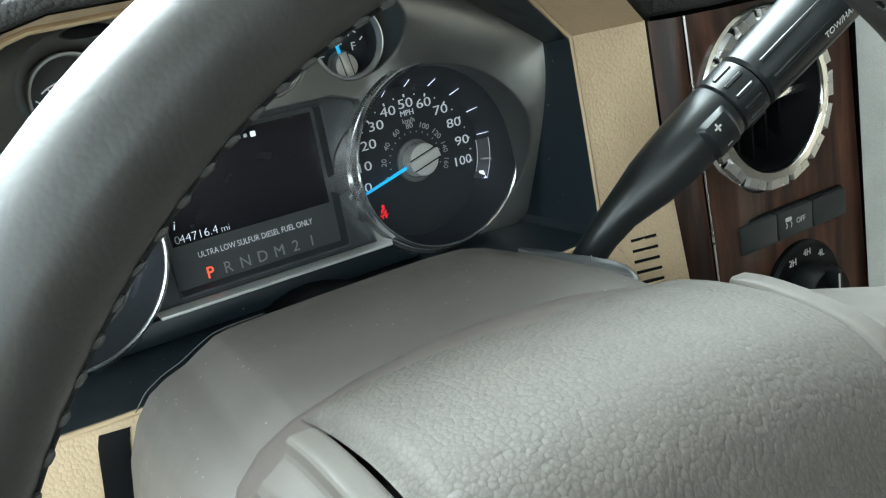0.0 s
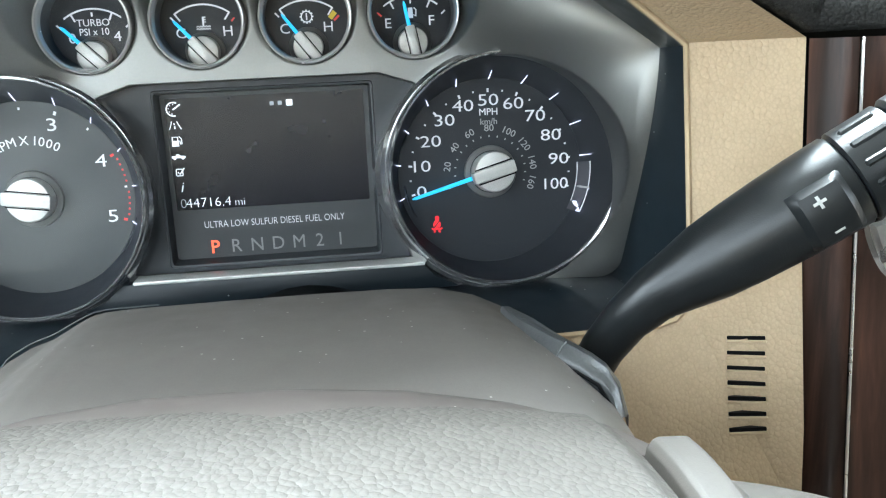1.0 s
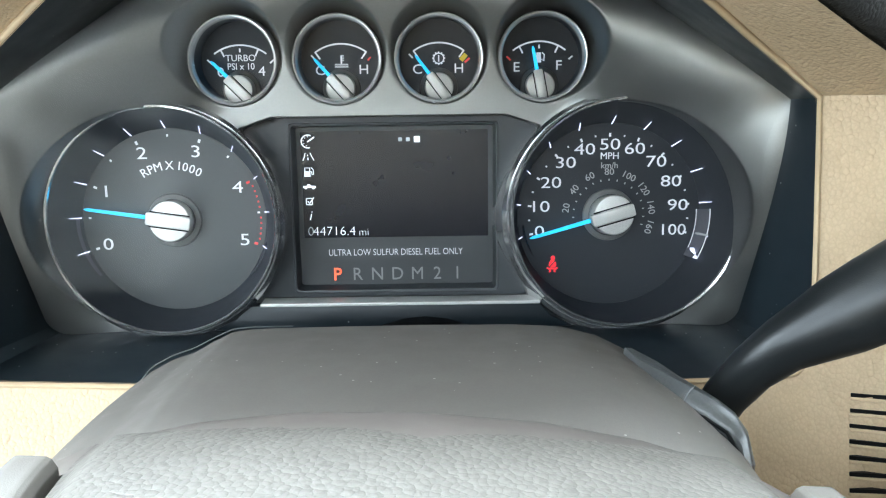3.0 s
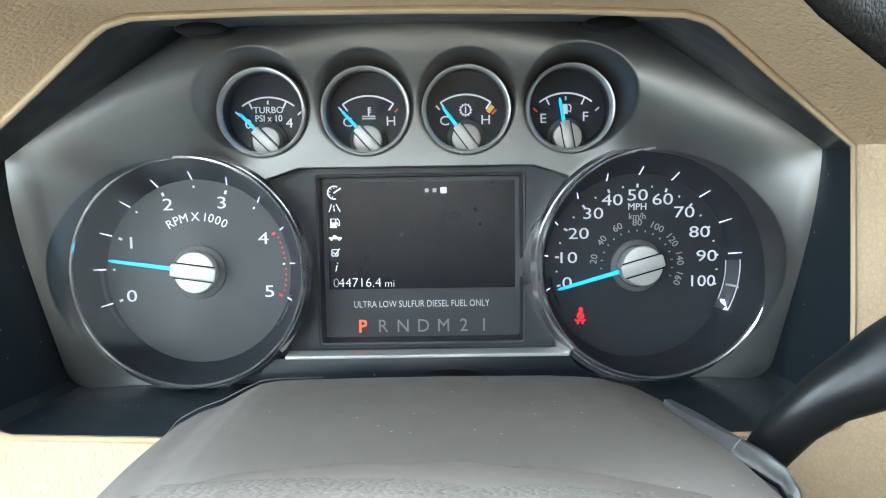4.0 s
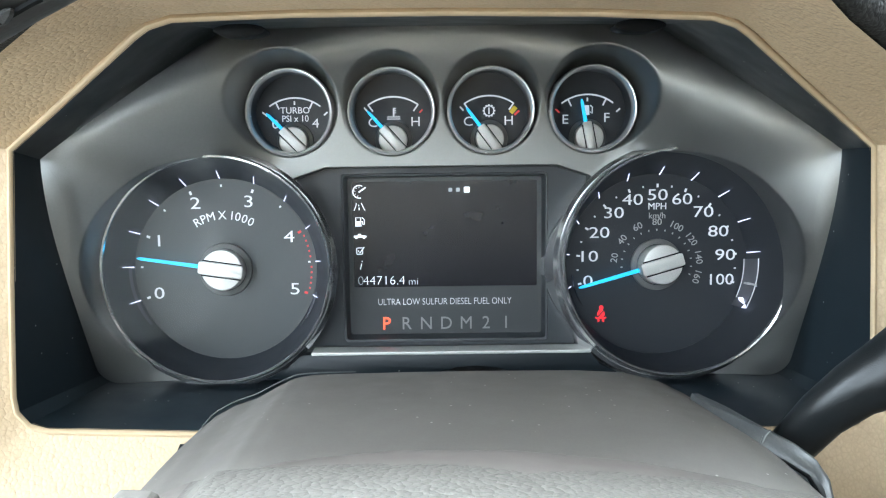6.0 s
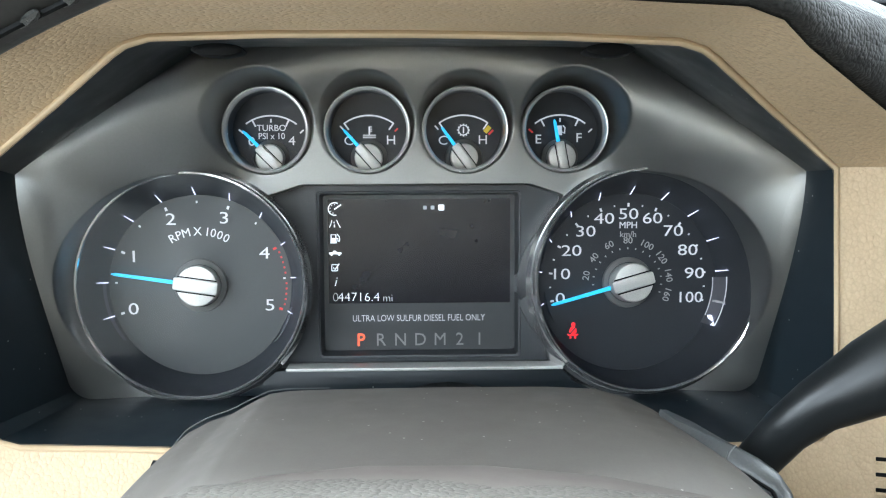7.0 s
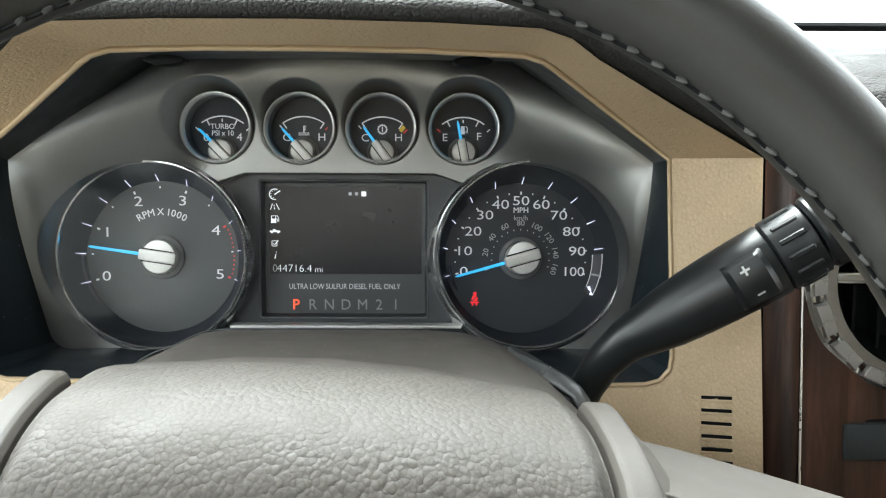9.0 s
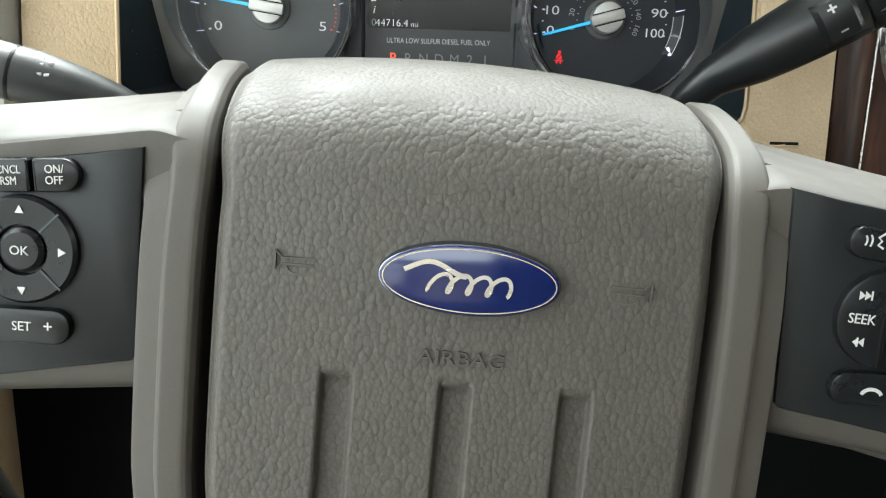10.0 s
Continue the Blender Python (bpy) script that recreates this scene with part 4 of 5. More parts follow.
bank = thing("switch_bank", (0.281, -0.108, 0.655), "row of three charcoal rocker switches in the wood panel", "switch")
part("surround", prism(rrect(0.2395, 0.6500, 0.3365, 0.6695, 0.002), -0.1055, -0.098, 0.0006), BLACK, bank, "black switch frame")
for k in range(3):
    x = 0.2408 + 0.0316 * k
    sw = part("rocker", prism(rrect(x, 0.6512, x + 0.0306, 0.6683, 0.0015), -0.1090, -0.100, 0.0010), SWITCH, bank, "blank switch" if k != 1 else "traction control switch")
    if k == 1:
        part("print", letters("OFF", x + 0.0195, 0.6598, -0.1091, 0.0034, 0.95), BUTTON_MARK, sw)
        ib = strip([(x + 0.0065, 0.6573), (x + 0.0075, 0.6593), (x + 0.0065, 0.6608)], 0.0007, -0.1092)
        strip([(x + 0.0105, 0.6573), (x + 0.0115, 0.6593), (x + 0.0105, 0.6608)], 0.0007, -0.1092, bm=ib)
        prism(rrect(x + 0.0060, 0.6613, x + 0.0115, 0.6638, 0.0006, 2), -0.1092, -0.1088, bm=ib)
        part("skid_icon", ib, BUTTON_MARK, sw)

knob = thing("drive_mode_knob", (0.288, -0.108, 0.58), "black rotary four-wheel-drive selector knob", "knob")
kc = (0.2960, 0.006, 0.6110)
part("dial_plate", lathe([(0.0335, -0.104), (0.0330, -0.1120), (0.0310, -0.1140), (0.0200, -0.1142), (0, -0.1142)], kc, 64), BLACK, knob, "black dial plate")
part("grip", lathe([(0.0205, -0.1135), (0.0200, -0.1260), (0.0180, -0.1300), (0, -0.1305)], kc, 40), BLACK, knob, "round black grip")
part("grip_bar", box(kc[0] - 0.004, -0.130, kc[2] - 0.019, kc[0] + 0.004, -0.122, kc[2] + 0.019, 0.002), BLACK, knob, "raised grip bar")
part("pointer", box(kc[0] - 0.0006, -0.1304, kc[2] + 0.008, kc[0] + 0.0006, -0.1295, kc[2] + 0.017), BUTTON_MARK, knob, "white pointer line")
for txt, a in (("2H", 118), ("4H", 88), ("4L", 58)):
    x, z = polar((kc[0], kc[2]), 0.0262, a)
    part("marking", letters(txt, x, z, -0.1083, 0.0042, 0.9, 0), BUTTON_MARK, knob)

stack = thing("centre_console", (0.40, -0.12, 0.0), "satin grey centre stack edge beside the wood panel", "console")
part("edge_trim", grid(lambda u, v: (0.3500 + 0.014 * (1 - v) + 0.036 * u, -0.108 - 0.030 * math.sin(math.pi * u * 0.62), 0.30 + 0.49 * v), 10, 6), GREY_TRIM, stack, "grey rounded edge trim", normals=False)
part("front", box(0.384, -0.137, 0.0, 0.62, 0.10, 0.785, 0.006), BLACK, stack, "dark console front")

# ---- steering column ----
column = thing("column_shroud", (0.015, -0.15, 0.62), "grey plastic steering column shroud", "steering column")
SH = ((-0.1005, 0.52), (-0.1025, 0.60), (-0.1015, 0.645), (-0.0975, 0.668), (-0.0910, 0.6830), (-0.0840, 0.6915), (-0.0760, 0.6958), (-0.0680, 0.6985), (-0.0610, 0.7025), (-0.0540, 0.7060), (-0.0480, 0.7070), (-0.040, 0.7074), (-0.010, 0.7080), (0.018, 0.7083), (0.048, 0.7083), (0.0650, 0.7075), (0.0785, 0.7040), (0.0895, 0.6985), (0.1010, 0.6875), (0.1085, 0.660), (0.110, 0.60), (0.108, 0.52))


def shroud_pt(u, v):
    f = u * (len(SH) - 1)
    k = min(int(f), len(SH) - 2)
    x = SH[k][0] + (SH[k + 1][0] - SH[k][0]) * (f - k)
    z = SH[k][1] + (SH[k + 1][1] - SH[k][1]) * (f - k)
    y = -0.100 - 0.128 * v
    sag = 0.004 * v - 0.0035 * math.sin(math.pi * v)
    curl = 0.016 * max(0, (v - 0.72) / 0.28) ** 2
    k2 = 1 + (0.05 * v if x < 0 else 0.15 * min(v, 0.55)) - curl * 1.2
    return 0.006 + (x - 0.006) * k2, y, 0.60 + (z - 0.60) * (1 - curl * 4.5) - sag * (z > 0.60)


part("upper_cover", grid(shroud_pt, 96, 24), SHROUD, column, "grey shroud cover", angle=60, normals=False)
# rear slope of the grey shroud, its black painted for the dark gap there
part("rear_face", loft([[Vector(shroud_pt(u / 48, 0)) for u in range(49)], [Vector((0.006 + (shroud_pt(u / 48, 0)[0] - 0.006) * 0.8, -0.070, 0.52 + (shroud_pt(u / 48, 0)[2] - 0.52) * 0.90)) for u in range(49)]], closed=False), BLACK, column, "shroud rear slope painted black for the dark gap", normals=False)
edge = []
for k in range(22):
    p = Vector(shroud_pt(0.20 + 0.016 * k, 0))
    edge.append(tuple(p + Vector((p.x - 0.006, 0, p.z - 0.600)).normalized() * 0.0012 * (1 - smooth(0.30, 0.54, 0.20 + 0.016 * k)) + Vector((0, 0.002, 0.0001))))
part("rear_edge", sweep(edge, [0.00025] * len(edge), 6), RUBBER, column, "thin pale edge line")
# black strip laid over the beige: the dark of a gap, put in as colour
gap_in, gap_out = [], []
for k in range(12):
    p = Vector(shroud_pt(0.002 + 0.0139 * k, 0.04))
    q = p + Vector((-0.0085, 0, 0.0010))
    for dst, w in ((gap_in, p + Vector((0.004, 0, 0))), (gap_out, q)):
        hit = skin.ray_cast(Vector((w.x, -0.3, w.z)), Vector((0, 1, 0)))[0]
        dst.append(Vector((w.x, (hit.y if hit else -0.090) - 0.0008, w.z)))
part("gap_seal", loft([gap_out, gap_in], closed=False), BLACK, column, "black strip painted as the dark gap beside the shroud", normals=False)
part("seam", sweep([(0.0735, -0.106, 0.7046), (0.0800, -0.135, 0.7010), (0.0870, -0.165, 0.6960), (0.093, -0.19, 0.690)], [0.0004] * 4, 6), BLACK, column, "fine shroud seam")
BOOT = (((0.0850, -0.1180, 0.7030), (0.0862, -0.1165, 0.7042), (0.0880, -0.1160, 0.7040)), ((0.0848, -0.1300, 0.6998), (0.0885, -0.1290, 0.7040), (0.0940, -0.1280, 0.7030)),
        ((0.0880, -0.1470, 0.6984), (0.0930, -0.1440, 0.7040), (0.0990, -0.1400, 0.7014)), ((0.0945, -0.1565, 0.6988), (0.0985, -0.1530, 0.7028), (0.1040, -0.1460, 0.6994)),
        ((0.1001, -0.1624, 0.6977), (0.1040, -0.1590, 0.7008), (0.1080, -0.1490, 0.6974)), ((0.1052, -0.1674, 0.6950), (0.1085, -0.1640, 0.6978), (0.1115, -0.1525, 0.6950)),
        ((0.1078, -0.1700, 0.6900), (0.1110, -0.1675, 0.6932), (0.1140, -0.1585, 0.6911)), ((0.1090, -0.1725, 0.6835), (0.1120, -0.1705, 0.6852), (0.1150, -0.1640, 0.6827)))
bl = []
for k, (lo, top, back) in enumerate(BOOT):
    lo, top, back = Vector(lo), Vector(top), Vector(back)
    bl.append([lo + Vector((-0.003, 0.0, -0.006)), lo, lo.lerp(top, 0.35) + Vector((-0.0006, -0.0009, 0.0003)), lo.lerp(top, 0.75) + Vector((-0.0003, -0.0003, 0.0007)), top, top.lerp(back, 0.12) + Vector((0, 0, -0.0007 * min(1, k / 3))), top.lerp(back, 0.5) + Vector((0, 0, 0.0004 * min(1, k / 3))), back, back + Vector((0.002, 0.006, -0.008))])
part("boot", loft(bl, closed=False), RUBBER, column, "folded dark rubber boot strip", angle=40, normals=False)
# solid black bar that stands for the shaded gap below the boot
part("boot_gap", sweep([tuple(Vector(b[0]) + Vector((-0.0007, -0.0004, -0.0006))) for b in BOOT[2:]], [0.0002, 0.0003, 0.0005, 0.0006, 0.0007, 0.0007], 8), BLACK, column, "black bar painted as the dark gap under the boot")
part("boot_crease", sweep([tuple(Vector(BOOT[3][0]) + Vector((0, -0.0004, 0.0005))), tuple(Vector(BOOT[3][0]).lerp(Vector(BOOT[3][1]), 0.6) + Vector((-0.0006, -0.0006, 0.0006))), tuple(Vector(BOOT[3][1]) + Vector((0.0004, 0, 0.0004)))], [0.0004, 0.0005, 0.0003], 6), RUBBER, column, "fold in the rubber")
part("column_core", lathe([(0.040, -0.26), (0.045, -0.22), (0.05, -0.10), (0.05, 0.0)], (0.015, 0, 0.64), 32), BLACK, column, "dark column core")


# ---- gear lever on the column ----
lever = thing("gear_lever", (0.112, -0.13, 0.70), "black column shift lever with plus and minus buttons", "gear lever")
A0, A1 = Vector((0.1330, -0.1350, 0.7105)), Vector((0.1890, -0.1480, 0.7475))
AX = (A1 - A0).normalized()


def along(d):
    return A0 + AX * d


L = (A1 - A0).length
shaft = [(0.1105, -0.1080, 0.6540), (0.1150, -0.1150, 0.6740), (0.1198, -0.1220, 0.6885), (0.1252, -0.1300, 0.7010)] + [tuple(along(d)) for d in (0.0, 0.010, 0.020, 0.032, 0.044, 0.056, L - 0.001, L)]
part("shaft", sweep(shaft, [0.0074, 0.0075, 0.0076, 0.0081, 0.0092, 0.0110, 0.0130, 0.0141, 0.0148, 0.0152, 0.0153, 0.0146], 36), STALK, lever, "tapering black shaft", angle=60)
collar = part("collar", sweep([tuple(along(L + d)) for d in (0.0004, 0.0012, 0.0165, 0.0172)], [0.0143, 0.0154, 0.0154, 0.0143], 36), STALK, lever, "ribbed collar ring")
part("grip", sweep([tuple(along(L + d)) for d in (0.0180, 0.0195, 0.060, 0.090, 0.096, 0.099)], [0.0143, 0.0157, 0.0165, 0.0165, 0.0150, 0.008], 36), STALK, lever, "rounded black end grip")
side = AX.cross(Vector((0, 1, 0))).normalized()
upv = AX.cross(side).normalized()
ROT = Matrix((AX, side, upv)).transposed().to_4x4()


def on_lever(d, ang, r):
    """The place on the lever d metres along, ang degrees from the driver's side, with axes along the lever."""
    q = Matrix.Rotation(radians(ang), 4, AX)
    return Matrix.Translation(along(d)) @ q @ ROT @ Matrix.Translation((0, 0, r))


def lever_bm(bm, d, ang, r):
    out = bmesh.new()
    return merge(out, bm, on_lever(d, ang, r))


for k in range(9):
    part("rib", lever_bm(box(-0.0055, -0.0012, -0.001, 0.0055, 0.0012, 0.0009, 0.0006, 1), L + 0.0088, -80 + 26 * k, 0.0152), STALK, collar)
for k in range(3):
    part("grip_ridge", lever_bm(box(-0.024, -0.0012, -0.001, 0.024, 0.0012, 0.0008, 0.0006, 1), L + 0.047, 30 - 36 * k, 0.0158), STALK, lever)


def wrap_plate(x0, x1, w0, w1, d0, r, thick):
    return grid(lambda u, v: on_lever(d0 + x0 + (x1 - x0) * u, math.degrees((w0 + (w1 - w0) * v) / r), r + thick * min(1, 6 * u, 6 * (1 - u), 6 * v, 6 * (1 - v)) - 0.0006 * (u in (0, 1) or v in (0, 1))).translation, 12, 12)


BD = L - 0.0118
part("button_gap", wrap_plate(-0.0108, 0.0100, -0.0128, 0.0128, BD, 0.0146, 0.0007), GLOSS_BLACK, lever, "dark button outline", normals=False)
rock = part("rocker_button", wrap_plate(-0.0098, 0.0090, -0.0116, 0.0116, BD, 0.0147, 0.0026), STALK, lever, "black plus and minus rocker", normals=False)
part("plus_tile", wrap_plate(-0.0052, 0.0052, -0.0088, 0.0010, BD, 0.0160, 0.0008), GLOSS_BLACK, rock, normals=False)
lb = lever_bm(box(-0.0020, -0.00045, -0.0006, 0.0020, 0.00045, 0.0004), BD - 0.0014, -19, 0.0172)
merge(lb, lever_bm(box(-0.00045, -0.0020, -0.0006, 0.00045, 0.0020, 0.0004), BD - 0.0014, -19, 0.0172))
part("plus_mark", lb, BUTTON_MARK, rock)
part("minus_mark", lever_bm(box(-0.0016, -0.0004, -0.0006, 0.0016, 0.0004, 0.0004), BD - 0.0004, 18, 0.0170), BUTTON_MARK, rock)
tx = letters("TOW/HAUL", 0, 0, 0, 0.0033, 0.9)
tm = bmesh.new()
merge(tm, tx, pose(0, 0, 0, -90, 0, 0))
part("print", lever_bm(tm, L + 0.066, 10, 0.0165), BUTTON_MARK, lever)

# ---- wiper stalk ----
wiper = thing("wiper_stalk", (-0.10, -0.14, 0.69), "charcoal turn-signal and wiper stalk with white symbols", "stalk")
part("shaft", sweep([(-0.080, -0.200, 0.668), (-0.100, -0.206, 0.688), (-0.118, -0.210, 0.6980), (-0.132, -0.213, 0.7030), (-0.145, -0.2145, 0.7062), (-0.160, -0.216, 0.7095), (-0.240, -0.224, 0.727)], [0.006, 0.0065, 0.0070, 0.0088, 0.0104, 0.0108, 0.0112], 28), WIPER, wiper, "charcoal stalk")
part("collar", sweep([(-0.1530, -0.2153, 0.7079), (-0.1542, -0.2155, 0.7082)], [0.01085, 0.01085], 28), BLACK, wiper, "thin dark joint")
for dx, dz in ((0, 0.0088), (0.0030, 0.0082), (-0.0028, 0.0086), (0.0002, 0.0070), (0.0026, 0.0040), (-0.0026, 0.0044), (0.0001, 0.0036)):
    y = -0.2139 - math.sqrt(0.0100 ** 2 - dz ** 2)
    part("symbol", box(-0.1405 + dx - 0.0009, y - 0.0004, 0.7052 + dz - 0.30 * dx - 0.0005, -0.1405 + dx + 0.0009, y + 0.0012, 0.7052 + dz - 0.30 * dx + 0.0005, 0.0002), MARK_DIM, wiper)

# ---- steering wheel ----
wheel = thing("steering_wheel", pose(0.0190, -0.2838, 0.6585, -5.36, 2.9, 0), "grey and dark leather steering wheel with airbag hub and buttons", "steering wheel")
RR, TR, SEW = 0.1862, 0.0143, 12


def torus_pt(u, v, rt=TR, a0=0, a1=360):
    a, b = radians(a0 + (a1 - a0) * u), 2 * math.pi * v
    r = RR + rt * math.cos(b)
    return r * math.cos(a), rt * 1.04 * math.sin(b), r * math.sin(a)


rim = part("rim", grid(torus_pt, 160, 28, wrap=True), LEATHER, wheel, "dark leather rim", local=True, angle=80)
st_me = None
for k in range(150):
    a = 360 * k / 150
    rr = RR - (TR + 0.0001) * math.cos(radians(SEW))
    y = -(TR * 1.04 + 0.0001) * math.sin(radians(SEW))
    m4 = pose(0, 0, 0, 0, -a, 0) @ pose(rr, y, 0) @ pose(0, 0, 0, 0, 0, -SEW + 180) @ pose(0, 0, 0, 46 if k % 2 else 38, 0, 0)
    if st_me is None:
        sbm = bmesh.new()
        bmesh.ops.create_uvsphere(sbm, u_segments=6, v_segments=4, radius=1.0, matrix=Matrix.Diagonal((0.0010, 0.0013, 0.0031, 1)))
        st_me = part("stitch", sbm, THREAD, rim, local=True, m=m4).data
    else:
        place("stitch", st_me, THREAD, rim, local=True, m=m4)
part("seam_groove", grid(lambda u, v: ((RR - (TR + 0.0002) * math.cos(radians(SEW)) + 0.0006 * math.cos(2 * math.pi * v)) * math.cos(2 * math.pi * u), -TR * 1.04 * math.sin(radians(SEW)) + 0.0006 * math.sin(2 * math.pi * v), (RR - (TR + 0.0002) * math.cos(radians(SEW)) + 0.0006 * math.cos(2 * math.pi * v)) * math.sin(2 * math.pi * u)), 128, 6, wrap=True), BLACK, rim, "sewn seam", local=True)

# hub profile: (height, depth) down the middle of the airbag cover
PROF = ((0.0648, 0.0590), (0.0655, 0.0440), (0.0645, 0.0300), (0.0620, 0.0140), (0.0560, -0.0020), (0.0470, -0.0135), (0.0360, -0.0205), (0.0230, -0.0250), (0.0050, -0.0285), (-0.0150, -0.0305), (-0.0400, -0.0320), (-0.0700, -0.0325), (-0.0950, -0.0310), (-0.1080, -0.0240), (-0.1130, -0.0100), (-0.1140, 0.0080))


def prof(v, run=PROF):
    f = v * (len(run) - 1)
    k = min(int(f), len(run) - 2)
    t = f - k
    p0, p1, p2, p3 = (run[max(0, min(len(run) - 1, k + i))] for i in (-1, 0, 1, 2))
    return tuple(0.5 * (2 * b + (c - a) * t + (2 * a - 5 * b + 4 * c - d) * t * t + (3 * b - a - 3 * c + d) * t ** 3) for a, b, c, d in zip(p0, p1, p2, p3))


def pad_half(z):
    return 0.0722 - 0.004 * smooth(-0.06, -0.11, z) + 0.0042 * smooth(0.020, 0.054, z)


def lean(y):
    return -0.07 * max(0, y)


GROOVES = (-0.0335, 0.0010, 0.0360)


def pad_pt(u, v):
    z, y = prof(v)
    s = 2 * u - 1
    w = pad_half(z)
    c = abs(s)
    fall = 0.0030 * c ** 2 + 0.0055 * smooth(0.925, 1.0, c) ** 1.5
    x = s * w
    zz = z - (0.006 * c ** 2 + 0.0035 * smooth(0.9, 1.0, c)) * smooth(0.0, 0.06, z)
    yy = y + fall
    for gx in GROOVES:
        d = smooth(0.0051, 0.0039, abs(x - gx)) * smooth(-0.0275, -0.0290, z) * smooth(-0.1, -0.096, z)
        yy += 0.0040 * d
    return x + lean(yy), yy, zz


hub = part("airbag_cover", grid(pad_pt, 260, 150), HUB_GREY, wheel, "grey grained airbag cover with three grooves", local=True, angle=80, normals=False)
BACK = ((0.104, -0.0572), (0.1035, 0.0128), (0.1020, 0.0288), (0.0975, 0.0403), (0.0890, 0.0488), (0.0780, 0.0543), (0.055, 0.0603), (0.030, 0.0640), (0.0, 0.0653))
back_line = [Vector((x, 0, z)) for x, z in BACK] + [Vector((-x, 0, z)) for x, z in BACK[-2::-1]]
part("rear_housing", loft([[Vector((p.x * k + lean(y), y, p.z * k)) for p in back_line] for y, k in ((0.050, 1.0), (0.0690, 1.0), (0.0740, 0.985), (0.0765, 0.95), (0.0770, 0.80))], closed=False), BAND, wheel, "smooth brown-grey rear housing", local=True, angle=60, normals=False)
EY = -0.0298
part("emblem_rim", prism(ellipse(0.0020, 0.0040, 0.0259, 0.0104, 64), EY - 0.0022, EY + 0.004, 0.0010), RIM_DARK, hub, "dark chrome oval emblem rim", local=True)
part("emblem", prism(ellipse(0.0020, 0.0040, 0.0253, 0.0098, 64), EY - 0.0028, EY, 0.0004), EMBLEM_BLUE, hub, "blue enamel oval emblem", local=True)
part("emblem_line", strip(ellipse(0.0020, 0.0040, 0.0244, 0.0090, 64), 0.0003, EY - 0.0030, closed=True), CHROME, hub, "thin silver oval line", local=True)
eb = bmesh.new()
coil = []
for k in range(91):
    t = -math.pi + 8 * math.pi * k / 90
    x, z = -0.0085 + 0.00088 * (t + math.pi) + 0.0015 * math.sin(t), 0.0030 + 0.0026 * math.cos(t)
    coil.append((x + 0.35 * (z - 0.0030), z))
strip(coil, 0.0011, EY - 0.0031, bm=eb)
strip([(-0.0165 + 0.0011 * k, 0.0070 + 0.0018 * math.sin(k * 0.33 - 0.6)) for k in range(17)], 0.0014, EY - 0.0031, bm=eb)
part("emblem_script", eb, SATIN_CHROME, hub, "silver flowing mark", local=True)
part("moulded_text", letters("AIRBAG", 0.0018, -0.0193, -0.0312, 0.0041, 1.22, thick=0.0004), TRIM_GREY, hub, "moulded lettering", local=True)
for sx, x0 in ((-1, -0.0475), (1, 0.0480)):
    hb2 = bmesh.new()
    for pts in ([(-0.006, 0.0070), (-0.006, 0.0015), (-0.004, 0.0032), (0.005, 0.0034)], [(-0.006, 0.0070), (-0.004, 0.0050), (0.0055, 0.0052)], ellipse(0.0015, 0.0022, 0.0040, 0.0018, 16, 170, 400)):
        strip([(x0 - sx * x, z) for x, z in pts], 0.0005, -0.0280, 0.002, bm=hb2)
    part("horn_symbol", hb2, TRIM_GREY, hub, "moulded horn symbol", local=True)

# trim strips beside the airbag cover: run over the hub, and section outward from it
TRIM_RUN = ((0.0590, 0.0480), (0.0584, 0.0390), (0.0562, 0.0280), (0.0522, 0.0140), (0.0455, -0.0010), (0.0375, -0.0110), (0.0290, -0.0165), (0.0180, -0.0202), (0.0030, -0.0235), (-0.0150, -0.0252), (-0.0400, -0.0265), (-0.0700, -0.0270), (-0.0950, -0.0255), (-0.1080, -0.0185), (-0.1130, -0.0050), (-0.1140, 0.0130))
SEC = ((-0.0003, 0.0160), (0.0000, 0.0050), (0.0005, 0.0024), (0.0020, 0.0006), (0.0036, 0.0000), (0.0122, 0.0000), (0.0132, 0.0006), (0.0140, 0.0030), (0.0150, 0.0040), (0.0236, 0.0052), (0.0322, 0.0074), (0.0340, 0.0095), (0.0344, 0.0160))


def trim_pt(sx):
    def f(u, v):
        w = max(0, (v - 0.02) / 0.98)
        z, y = prof(w, TRIM_RUN)
        z1, y1 = prof(min(1, w + 0.02), TRIM_RUN)
        z0, y0 = prof(max(0, w - 0.02), TRIM_RUN)
        t = Vector((y1 - y0, z1 - z0)).normalized()
        out = Vector((t.y, -t.x))  # outward in (y, z)
        k = u * (len(SEC) - 1)
        i = min(int(k), len(SEC) - 2)
        dx = SEC[i][0] + (SEC[i + 1][0] - SEC[i][0]) * (k - i)
        dy = SEC[i][1] + (SEC[i + 1][1] - SEC[i][1]) * (k - i)
        dx -= max(0, dx - 0.0236) * (1 - 0.75 * smooth(0.012, 0.030, z) * (1 - 0.6 * smooth(0.030, 0.048, z)))
        front = 1 - smooth(0.015, 0.050, z)
        dx *= 1 - 0.2 * smooth(0.036, 0.054, z) - 0.16 * front
        fall = 0.45 * max(0, dx - 0.009) * smooth(0.010, 0.050, z)
        sink = dy if v > 0 else 0.016
        return sx * (pad_half(z) + dx + 0.0014 + 0.0022 * front) + lean(y), y - out.x * sink, z - out.y * sink - fall
    return f


for sx in (-1, 1):
    part("hub_trim", grid(trim_pt(sx), 66, 70), TRIM_GREY, wheel, "satin grey hub trim strip", local=True, angle=35, normals=False)
part("hub_back", prism([(-0.078, 0.036), (-0.066, 0.0450), (0.066, 0.0450), (0.078, 0.036), (0.085, -0.10), (-0.085, -0.10)], 0.012, 0.060, 0.004), BLACK, wheel, "dark hub back", local=True)


